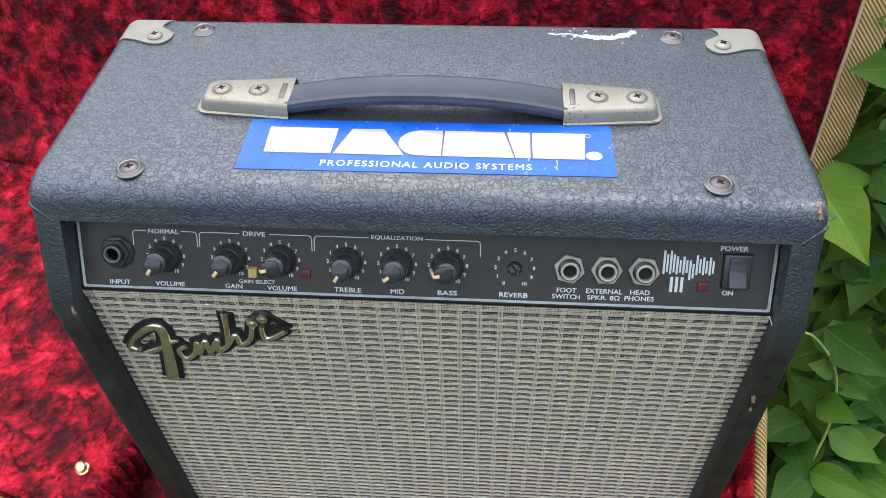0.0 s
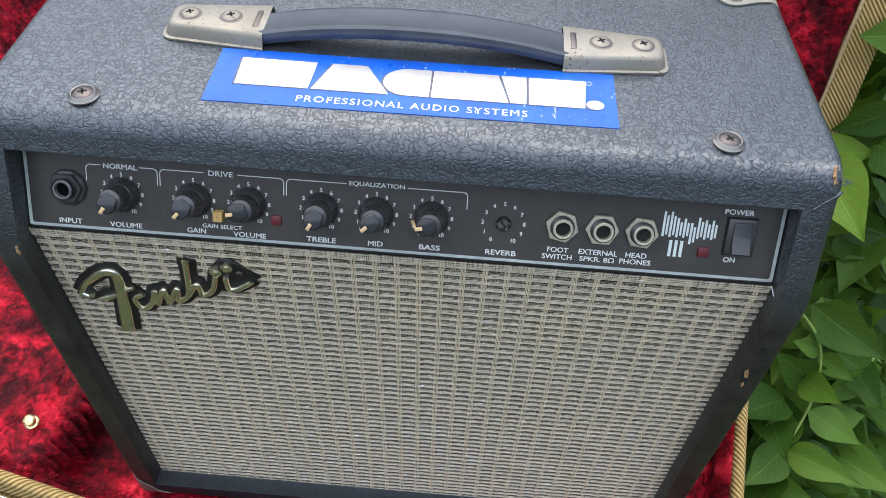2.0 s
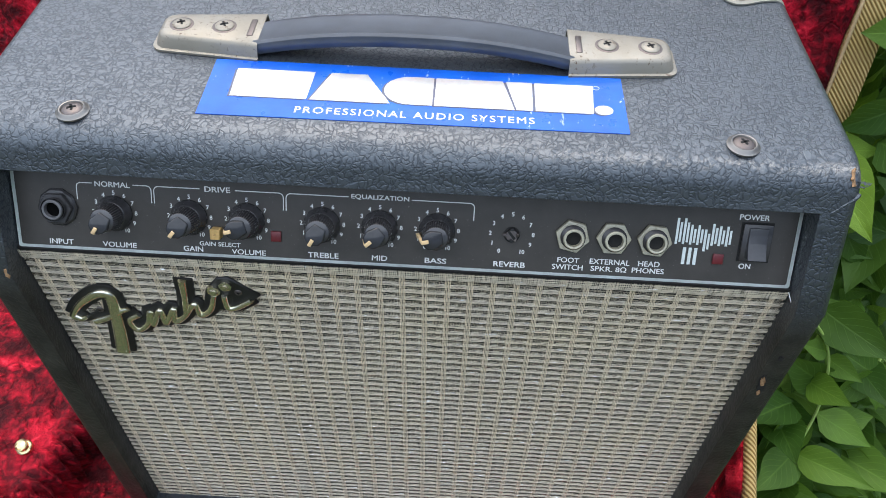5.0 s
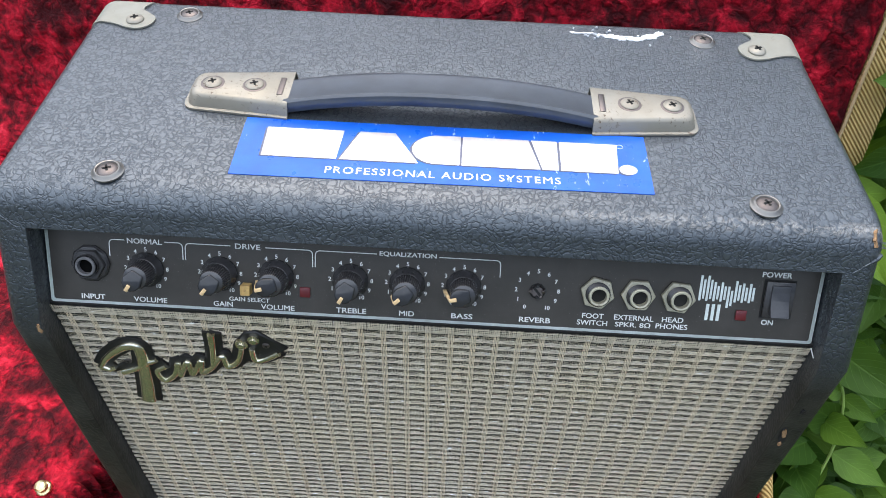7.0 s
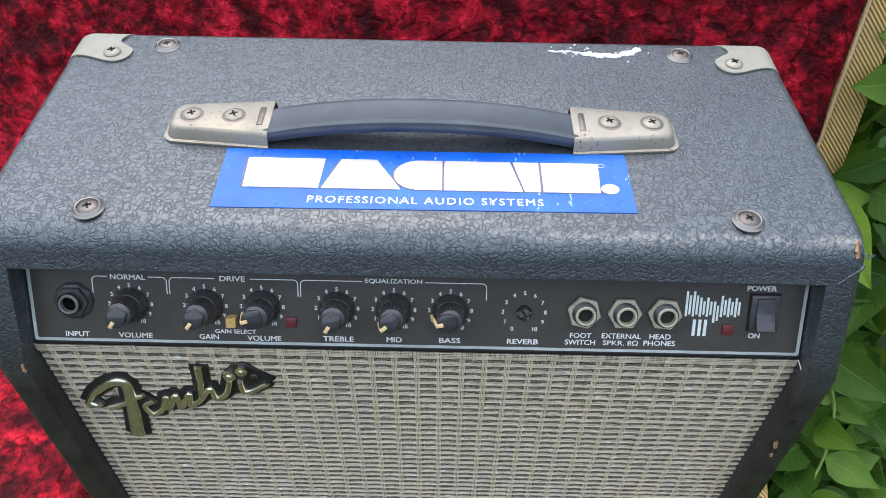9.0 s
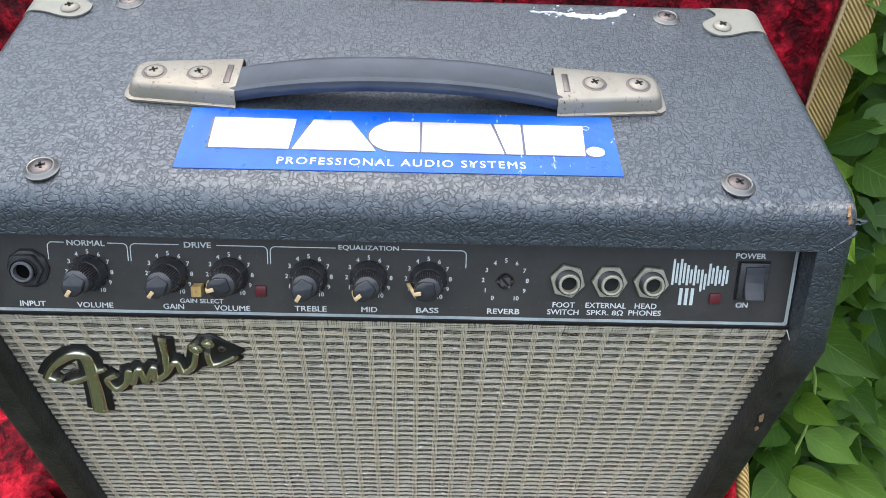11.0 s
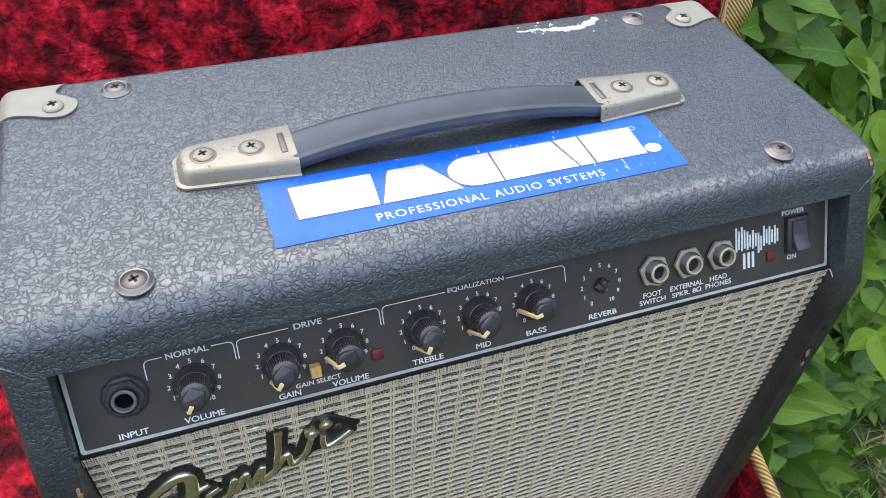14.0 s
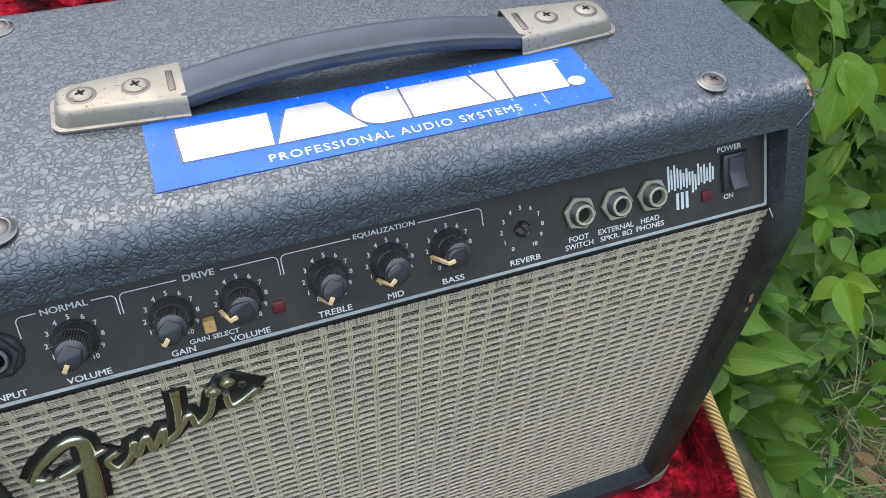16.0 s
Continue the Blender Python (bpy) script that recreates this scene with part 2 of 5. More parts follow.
BRASS = metal_material("brass", (0.74, 0.61, 0.34), 0.28, 0.35)
LATCH = metal_material("polished_latch", (0.80, 0.74, 0.58), 0.08, 0.2)


def panel_material():
    k = Mat("black_panel_paint", (0.026, 0.0225, 0.019), 0.38)
    p = k.where()
    tone = k.mix(k.ramp(k.noise(p, 60.0, 5.0, 0.65), (0.3, 0.0), (0.7, 1.0)), (0.040, 0.036, 0.031), (0.058, 0.052, 0.046))
    fleck = k.math("MULTIPLY", k.ramp(k.noise(p, 1500.0, 2.0, 0.6), (0.69, 0.0), (0.73, 1.0)), k.ramp(k.noise(p, 130.0, 3.0), (0.48, 0.0), (0.62, 1.0)))
    k.put("Base Color", k.mix(k.math("MULTIPLY", fleck, 0.55), tone, (0.42, 0.40, 0.37)))
    k.put("Roughness", k.ramp(k.noise(p, 45.0, 4.0), (0.3, 0.32), (0.7, 0.46)))
    return k.m


BLACK_PAINT = panel_material()
# near-black for the jack's bore: shade of its depth put into the colour
DEEP = plain_material("unlit_bore", (0.004, 0.004, 0.004), 1.0, 0.0, 0.2, 200.0, 0.0, Specular_IOR_Level=0.05)
BLACK_PLASTIC = plain_material("black_plastic", (0.046, 0.044, 0.045), 0.24, 0.0, 0.3, 150.0, 0.12)
GREY_PLASTIC = plain_material("worn_grey_plastic", (0.11, 0.11, 0.115), 0.4, 0.0, 0.3, 200.0, 0.1)
SATIN_BLACK = plain_material("satin_black", (0.010, 0.010, 0.010), 0.5, 0.0, 0.3, 150.0, 0.1)
KNOB_BODY = plain_material("glossy_knob_body", (0.036, 0.035, 0.037), 0.2, 0.0, 0.25, 200.0, 0.06, Specular_IOR_Level=0.9)
KNOB_GLOSS = plain_material("glossy_knob_face", (0.030, 0.031, 0.034), 0.13, 0.0, 0.2, 150.0, 0.05)
STRAP = plain_material("dark_rubber_strap", (0.050, 0.060, 0.076), 0.38, 0.0, 0.25, 60.0, 0.06, Specular_IOR_Level=0.8)
IVORY = plain_material("cream_pointer", (0.72, 0.52, 0.28), 0.4, 0.0, 0.12, 200.0, 0.05)
GOLD_BUTTON = plain_material("tan_button", (0.52, 0.34, 0.12), 0.35, 0.0, 0.25, 300.0, 0.1)
RED_LENS = plain_material("dark_red_lens", (0.125, 0.016, 0.020), 0.3, 0.0, 0.2, 200.0, 0.05)
PRINT = plain_material("pale_grey_print", (0.74, 0.76, 0.74), 0.5, 0.0, 0.12, 400.0, 0.0)
PALE_EDGE = plain_material("pale_blue_grey_edge", (0.70, 0.76, 0.74), 0.45, 0.0, 0.15, 120.0, 0.0)
BLUE_VINYL = vinyl_material()
WHITE_VINYL = plain_material("silver_white_print", (0.68, 0.69, 0.69), 0.32, 0.6, 0.12, 110.0, 0.1)
GREY_PRINT = plain_material("grey_print", (0.09, 0.10, 0.15), 0.3, 0.0, 0.1, 60.0, 0.0)
PAPER = plain_material("torn_white_paper", (0.72, 0.73, 0.74), 0.8, 0.0, 0.12, 90.0, 0.5)
BLACK_CLOTH = plain_material("black_backing", (0.012, 0.012, 0.011), 0.9, 0.0, 0.2, 300.0, 0.2)
CHIP_WOOD = plain_material("bare_chipboard", (0.34, 0.20, 0.10), 0.8, 0.0, 0.5, 700.0, 0.4)
STEM = plain_material("green_stem", (0.24, 0.36, 0.08), 0.5, 0.0, 0.25, 60.0, 0.1)
LEAF = leaf_material("green_leaf", (0.060, 0.138, 0.018), (0.150, 0.275, 0.032))
LEAF_FRESH = leaf_material("fresh_leaf", (0.105, 0.225, 0.02), (0.175, 0.30, 0.025))
LEAF_YELLOW = leaf_material("yellowing_leaf", (0.24, 0.26, 0.02), (0.42, 0.38, 0.02))
LEAF_BROWN = leaf_material("fallen_leaf", (0.17, 0.10, 0.05), (0.34, 0.23, 0.12))
# darker copy of the green leaf; low and far shade put into its colour
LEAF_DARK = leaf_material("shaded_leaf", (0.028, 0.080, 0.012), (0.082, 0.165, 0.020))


def thread_material():
    k = Mat("silver_thread", (0.42, 0.40, 0.35), 0.5, 0.0)
    p = k.where()
    run = k.noise(k.n("Mapping", Vector=p, Scale=(260.0, 260.0, 3200.0)).outputs[0], 1.0, 3.0, 0.6)
    tone = k.noise(p, 30.0, 4.0)
    col = k.mix(k.ramp(run, (0.35, 0.0), (0.68, 1.0)), (0.39, 0.34, 0.25), (0.75, 0.67, 0.53))
    isl = k.n("NewGeometry").outputs["Random Per Island"]
    col = k.mix(k.ramp(isl, (0.0, 0.0), (1.0, 0.45)), col, (0.52, 0.47, 0.37))
    col = k.mix(k.ramp(tone, (0.4, 0.0), (0.7, 0.35)), col, (0.70, 0.60, 0.38))
    # glints put into the colour as pale, partly metallic specks
    glint = k.ramp(k.noise(k.n("Mapping", Vector=p, Scale=(180.0, 180.0, 700.0)).outputs[0], 1.0, 2.0), (0.66, 0.0), (0.72, 1.0))
    k.put("Base Color", k.mix(glint, col, (0.85, 0.86, 0.86)))
    k.put("Metallic", k.math("MULTIPLY", glint, 0.6))
    k.put("Roughness", k.math("SUBTRACT", 0.6, k.math("MULTIPLY", glint, 0.3)))
    k.bump(run, 0.8, 0.0004)
    return k.m


THREAD = thread_material()
BEIGE_THREAD = plain_material("beige_thread", (0.71, 0.61, 0.45), 0.7, 0.0, 0.3, 600.0, 0.4)


def ground_material():
    k = Mat("leaf_litter", (0.1, 0.08, 0.05), 0.9)
    p = k.where()
    a, b = k.noise(p, 9.0, 6.0, 0.65), k.noise(p, 60.0, 5.0, 0.7)
    col = k.ramp(b, (0.3, (0.03, 0.024, 0.014)), (0.55, (0.11, 0.085, 0.05)), (0.75, (0.22, 0.17, 0.10)))
    k.put("Base Color", k.mix(k.ramp(a, (0.45, 0.0), (0.6, 0.7)), col, (0.035, 0.07, 0.015)))
    k.put("Base Color", k.mix(k.ramp(k.noise(p, 1.1, 5.0, 0.6), (0.42, 0.0), (0.62, 0.75)), k.b.inputs["Base Color"].links[0].from_socket, (0.04, 0.075, 0.018)))
    k.bump(b, 1.0, 0.02)
    return k.m


GROUND = ground_material()
STRAW = plain_material("dry_straw", (0.24, 0.18, 0.10), 0.8, 0.0, 0.3, 40.0, 0.2)
GRASS_PALE = plain_material("pale_grass_blade", (0.13, 0.22, 0.05), 0.5, 0.0, 0.35, 30.0, 0.1)
GRASS = plain_material("grass_blade", (0.055, 0.13, 0.022), 0.5, 0.0, 0.35, 30.0, 0.1)

# ---- building helpers ----
WORLD = {}


def thing(name, at, label, category, group="", kind=""):
    ob = tagged(new(name), label, category, group, kind)
    ob.location = at
    ob.empty_display_size = 0.05
    WORLD[ob.name] = Matrix.Translation(at)
    return ob


def part(name, bm, material, parent=None, label="", m=None, smooth=True):
    """Links a bmesh, given in world coordinates (or in those of m), as one mesh object."""
    if isinstance(bm, bpy.types.Mesh):
        me = bm
    else:
        bmesh.ops.recalc_face_normals(bm, faces=bm.faces)
        me = bpy.data.meshes.new(name)
        bm.to_mesh(me)
        bm.free()
    if m is not None:
        me.transform(m)
    if not me.materials:
        me.materials.append(material)
    if smooth:
        me.shade_smooth()
        me.set_sharp_from_angle(angle=radians(38))
    ob = new(name, me)
    WORLD[ob.name] = Matrix.Identity(4)
    if parent is not None:
        ob.parent = parent
        ob.matrix_parent_inverse = WORLD[parent.name].inverted()
    if label:
        ob["label"] = label
    return ob


def box(lo, hi, bevel=0.0, segs=2):
    bm = bmesh.new()
    size = [b - a for a, b in zip(lo, hi)]
    mid = [(a + b) / 2 for a, b in zip(lo, hi)]
    bmesh.ops.create_cube(bm, size=1.0, matrix=Matrix.Translation(mid) @ Matrix.Diagonal((*size, 1)))
    if bevel:
        bmesh.ops.bevel(bm, geom=bm.edges[:], offset=bevel, segments=segs, affect="EDGES", profile=0.5)
    return bm


def prism(points, lo, hi, axis="z", bevel=0.0, segs=2, only=None):
    """A polygon of 2D points, pulled from lo to hi along an axis: z takes (x, y), x takes (y, z), y takes (x, z)."""
    to = {"z": lambda a, b, c: (a, b, c), "x": lambda a, b, c: (c, a, b), "y": lambda a, b, c: (a, c, b)}[axis]
    bm = bmesh.new()
    low = [bm.verts.new(to(*p, lo)) for p in points]
    high = [bm.verts.new(to(*p, hi)) for p in points]
    bm.faces.new(low), bm.faces.new(high)
    for i in range(len(points)):
        j = (i + 1) % len(points)
        bm.faces.new((low[i], low[j], high[j], high[i]))
    bmesh.ops.recalc_face_normals(bm, faces=bm.faces)
    if bevel:
        edges = [e for e in bm.edges if only is None or only(e)]
        bmesh.ops.bevel(bm, geom=edges, offset=bevel, segments=segs, affect="EDGES", profile=0.5)
    return bm


def lathe(profile, steps=32, bm=None, m=None, wave=None):
    """Turns (radius, height) pairs round z."""
    bm = bm or bmesh.new()
    m = m or Matrix.Identity(4)
    rings = []
    for r, h in profile:
        ring = []
        for i in range(steps):
            a = 2 * math.pi * i / steps
            q = r * (wave(i, h) if wave else 1.0)
            ring.append(bm.verts.new(m @ Vector((q * math.cos(a), q * math.sin(a), h))))
        rings.append(ring)
    for a, b in zip(rings, rings[1:]):
        for i in range(steps):
            j = (i + 1) % steps
            bm.faces.new((a[i], a[j], b[j], b[i]))
    bm.faces.new(rings[0]), bm.faces.new(rings[-1])
    return bm


def tube(points, radius, steps=8, taper=None, bm=None, closed=False):
    """A round tube along a line of points."""
    bm = bm or bmesh.new()
    pts = [Vector(p) for p in points]
    rings = []
    for i, p in enumerate(pts):
        ahead = pts[(i + 1) % len(pts)] if closed else pts[min(i + 1, len(pts) - 1)]
        back = pts[i - 1] if closed else pts[max(i - 1, 0)]
        d = (ahead - back).normalized()
        side = d.cross(Vector((0, 0, 1)))
        side = side.normalized() if side.length > 1e-4 else Vector((1, 0, 0))
        up = side.cross(d)
        r = radius * (taper(i / max(1, len(pts) - 1)) if taper else 1.0)
        rings.append([bm.verts.new(p + r * (math.cos(a) * side + math.sin(a) * up)) for a in [2 * math.pi * k / steps for k in range(steps)]])
    pairs = list(zip(rings, rings[1:])) + ([(rings[-1], rings[0])] if closed else [])
    for a, b in pairs:
        for i in range(steps):
            j = (i + 1) % steps
            bm.faces.new((a[i], a[j], b[j], b[i]))
    if not closed:
        bm.faces.new(rings[0]), bm.faces.new(rings[-1])
    return bm


def smooth_line(points, n=8):
    """A Catmull-Rom line through the points."""
    pts = [Vector(p) for p in points]
    pts = [2 * pts[0] - pts[1]] + pts + [2 * pts[-1] - pts[-2]]
    out = []
    for a, b, c, d in zip(pts, pts[1:], pts[2:], pts[3:]):
        for i in range(n):
            t = i / n
            out.append(0.5 * (2 * b + (c - a) * t + (2 * a - 5 * b + 4 * c - d) * t * t + (3 * b - a - 3 * c + d) * t ** 3))
    return out + [pts[-2]]


def sheet(nu, nv, place, uv=None, bm=None):
    """A grid of nu x nv cells at place(u, v), with u and v from 0 to 1."""
    bm = bm or bmesh.new()
    grid = [[bm.verts.new(place(i / nu, j / nv)) for j in range(nv + 1)] for i in range(nu + 1)]
    layer = bm.loops.layers.uv.verify() if uv else None
    for i in range(nu):
        for j in range(nv):
            f = bm.faces.new((grid[i][j], grid[i + 1][j], grid[i + 1][j + 1], grid[i][j + 1]))
            if uv:
                for loop, (a, b) in zip(f.loops, ((i, j), (i + 1, j), (i + 1, j + 1), (i, j + 1))):
                    loop[layer].uv = uv(a / nu, b / nv)
    return bm


def evaluated(ob, *remove):
    """The object's mesh with its modifiers, after which it and its helpers are gone."""
    me = bpy.data.meshes.new_from_object(ob.evaluated_get(bpy.context.evaluated_depsgraph_get()))
    for o in (ob, *remove):
        bpy.data.objects.remove(o)
    return me


def lettering(text, width, centre, m, parent, material, bold=0.018, name="lettering", height=None, spacing=1.0):
    """Raised print, width metres wide, centred at (x, y) on the plane of m."""
    cu = bpy.data.curves.new("text", "FONT")
    cu.body, cu.align_x, cu.align_y, cu.extrude, cu.resolution_u = text, "CENTER", "CENTER", 0.0, 3
    cu.space_character = spacing
    ob = new("text", cu)
    me = evaluated(ob)
    bpy.data.curves.remove(cu)
    xs, ys = [v.co.x for v in me.vertices], [v.co.y for v in me.vertices]
    wide, tall = max(xs) - min(xs), max(ys) - min(ys)
    sx = width / wide if width else height / tall
    sy = height / tall if height else sx
    mid = ((max(xs) + min(xs)) / 2, (max(ys) + min(ys)) / 2)
    me.materials.clear()
    if bold:
        thick = bmesh.new()
        for k, (a, b) in enumerate(((-1, 0), (1, 0), (0, -0.8), (0, 0.8))):
            shifted = me.copy()
            shifted.transform(Matrix.Translation((a * bold, b * bold, 0.00001 * k / sx)))
            thick.from_mesh(shifted)
            bpy.data.meshes.remove(shifted)
        thick.to_mesh(me)
        thick.free()
    me.transform(m @ Matrix.Translation((*centre, 0.00012)) @ Matrix.Diagonal((sx, sy, sx, 1)) @ Matrix.Translation((-mid[0], -mid[1], 0)))
    return part(name, me, material, parent, smooth=False)


# ---- the amplifier ----
TOP, BASE, HALF, BACK = 0.400, 0.041, 0.206, 0.1985  # cabinet: top, underside, half width, back
KINK_Z, INNER, GRILLE_Y, SKEW = 0.333, 0.189, 0.013, 0.0115
amp = thing("guitar_amplifier", (0, 0.1, BASE), "black leatherette combo amplifier with silver grille in an open case", "amplifier")


def cabinet_mesh():
    nose = [(0.0450, 0.0), (0.0405, 0.0005), (0.0362, 0.0016), (0.0326, 0.0032), (0.0296, 0.0054), (0.0273, 0.0083), (0.0257, 0.0117), (0.0246, 0.0152)]
    profile = [(0.0, BASE), (BACK, BASE), (BACK, TOP)] + [(y, TOP - d) for y, d in nose] + [(0.0, KINK_Z)]

    bm = prism(profile, -HALF, HALF, "x")
    soft = [e for e in bm.edges if abs(e.calc_face_angle(0)) > radians(40)]
    bmesh.ops.bevel(bm, geom=soft, offset=0.0068, segments=5, affect="EDGES", profile=0.5)
    me = bpy.data.meshes.new("cabinet")
    bm.to_mesh(me), bm.free()
    ob = new("cabinet_block", me)
    lip = (0.0228, 0.3799)
    cut = prism([(-0.05, 0.059), (0.03, 0.059), (0.046, 0.34), (0.046, 0.3661), lip, (lip[0] - 0.0433, lip[1] + 0.0251), (-0.05, lip[1] + 0.0251)], -INNER, INNER, "x")
    bmesh.ops.recalc_face_normals(cut, faces=cut.faces)
    cme = bpy.data.meshes.new("cutter")
    cut.to_mesh(cme), cut.free()
    cutter = new("cutter", cme)
    mod = ob.modifiers.new("opening", "BOOLEAN")
    mod.object, mod.operation, mod.solver = cutter, "DIFFERENCE", "EXACT"
    edge = ob.modifiers.new("rolled_edge", "BEVEL")
    edge.width, edge.segments, edge.limit_method, edge.angle_limit = 0.0042, 4, "ANGLE", radians(50)
    bpy.context.view_layer.update()
    done = evaluated(ob, cutter)
    for v in done.vertices:
        v.co.x -= SKEW * max(0.0, v.co.y - 0.045)
    return done


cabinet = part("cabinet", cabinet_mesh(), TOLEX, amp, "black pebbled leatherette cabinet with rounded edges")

# torn corners, chips and scuffs of the covering
def patch(name, centre, normal, a, b, material, parent, seed, label="", lift=0.0006, turn=0.0):
    """A thin ragged flake of a x b metres that lies on a surface."""
    rng = random.Random(seed)
    bm = bmesh.new()
    n = 22
    rim = [rng.uniform(0.6, 1.0) for _ in range(n)]
    top = [bm.verts.new((a / 2 * r * math.cos(2 * math.pi * i / n), b / 2 * r * math.sin(2 * math.pi * i / n), lift * rng.uniform(0.6, 1.4))) for i, r in enumerate(rim)]
    low = [bm.verts.new((v.co.x * 1.04, v.co.y * 1.04, -0.0004)) for v in top]
    bm.faces.new(top)
    for i in range(n):
        bm.faces.new((top[i], low[i], low[(i + 1) % n], top[(i + 1) % n]))
    q = Vector(normal).to_track_quat("Z", "Y").to_matrix().to_4x4()
    return part(name, bm, material, parent, label, Matrix.Translation(centre) @ q @ pose(0, 0, 0, 0, 0, turn), smooth=False)


patch("torn_corner", (0.2008, 0.0318, 0.3950), (0.7, -0.45, 0.6), 0.010, 0.006, CHIP_WOOD, cabinet, 3, "bare torn corner", turn=40)
patch("gash", (0.1932, -0.0001, 0.2730), (0, -1, 0), 0.0050, 0.021, BLACK_CLOTH, cabinet, 15, "torn dark gash", lift=0.0003, turn=8)
patch("chip", (0.1926, -0.0003, 0.2765), (0, -1, 0), 0.0030, 0.0095, CHIP_WOOD, cabinet, 5, "bare wood chip", turn=12)
patch("chip", (0.1938, -0.0003, 0.2660), (0, -1, 0), 0.0018, 0.0050, CHIP_WOOD, cabinet, 6)
patch("chip", (0.1945, -0.0002, 0.2985), (0, -1, 0), 0.0025, 0.005, BLACK_CLOTH, cabinet, 8)
patch("chip", (-0.1905, 0.0005, 0.3325), (0.3, -1, 0.2), 0.003, 0.007, CHIP_WOOD, cabinet, 7, "bare wood chip")
for sx in (-1, 1):
    run = smooth_line([(sx * 0.2046, 0.0282, 0.3880), (sx * 0.2026, 0.0262, 0.3866), (sx * 0.1985, 0.0248, 0.3838), (sx * 0.1940, 0.0232, 0.3805), (sx * 0.1900, 0.0228, 0.3785)], 6)
    part("seam", tube(run, 0.0010, 8, lambda u: 1.3 - 0.7 * u), TOLEX, cabinet, "raised overlap seam of the covering")
rng = random.Random(12)
flap = bmesh.new()
for i in range(7):
    s0 = Vector((0.2035 + rng.uniform(-0.001, 0.001), 0.0300 + rng.uniform(-0.002, 0.002), 0.3930 + rng.uniform(-0.003, 0.002)))
    tube([s0, s0 + Vector((0.0016, -0.0006, 0.0006)), s0 + Vector((0.0024 + rng.uniform(0, 0.001), -0.0012, rng.uniform(-0.001, 0.003)))], 0.00025, 4, bm=flap)
part("frayed_threads", flap, STRAP, cabinet, "frayed blue-grey backing threads")
# cross-head screws
def screw_head(m, r, parent, material, name="screw", high=0.0012):
    bm = lathe([(r, 0.0), (r, high * 0.35), (r * 0.86, high * 0.75), (r * 0.5, high), (0.0002, high * 1.06)], 28, m=m)
    ob = part(name, bm, material, parent)
    cross = bmesh.new()
    for ang in (25, 115):
        b2 = box((-r * 0.44, -r * 0.12, 0), (r * 0.44, r * 0.12, high * 1.16))
        me = bpy.data.meshes.new("slot")
        b2.to_mesh(me), b2.free()
        me.transform(m @ pose(0, 0, 0, 0, 0, ang))
        cross.from_mesh(me)
        bpy.data.meshes.remove(me)
    part("cross_slot", cross, BLACK_CLOTH, ob)
    return ob


for x, y in ((-0.1516, 0.0430), (0.1526, 0.0434), (-0.1520, 0.1820), (0.1480, 0.1815)):
    m = Matrix.Translation((x, y, TOP))
    cup = part("cup_washer", lathe([(0.0075, -0.0004), (0.0075, 0.0003), (0.0072, 0.0005), (0.0066, 0.0009), (0.0061, 0.0017), (0.0056, 0.0020), (0.0052, 0.0019), (0.0048, 0.0012), (0.0004, 0.0011)], 40, m=m), STEEL, amp, "dark nickel cup washer")
    screw_head(Matrix.Translation((x, y, TOP + 0.0009)), 0.0047, cup, DARK_SCREW, high=0.0014)


# metal corner pieces: rounded plates on the three faces of a rounded cabinet corner
def reach_table(outline, n=72):
    """How far a plate with this outline reaches from the corner, by angle from 0 to 90 degrees."""
    pts = [Vector((p.x, p.y)) for p in smooth_line([(x, y, 0) for x, y in outline], 10)]
    table = []
    for k in range(n + 1):
        a = math.pi / 2 * k / n
        d, far = Vector((math.cos(a), math.sin(a))), 0.0
        for p, q in zip(pts, pts[1:]):
            e = q - p
            den = d.x * e.y - d.y * e.x
            if abs(den) > 1e-12:
                r, u = (p.x * e.y - p.y * e.x) / den, (p.x * d.y - p.y * d.x) / den
                if -1e-6 <= u <= 1 + 1e-6:
                    far = max(far, r)
        table.append(far or table[-1])
    return table


TOP_PLATE = reach_table([(0.0325, -0.001), (0.0318, 0.003), (0.0295, 0.0075), (0.0275, 0.0112), (0.0285, 0.0150), (0.0325, 0.0178), (0.0362, 0.0208), (0.0375, 0.0250), (0.0362, 0.0298), (0.0328, 0.0335), (0.0285, 0.0346), (0.0225, 0.0333), (0.0165, 0.0308), (0.0105, 0.0292), (0.0050, 0.0288), (-0.001, 0.0290)])
TOP_PLATE[0], TOP_PLATE[-1] = 0.0325, 0.0290


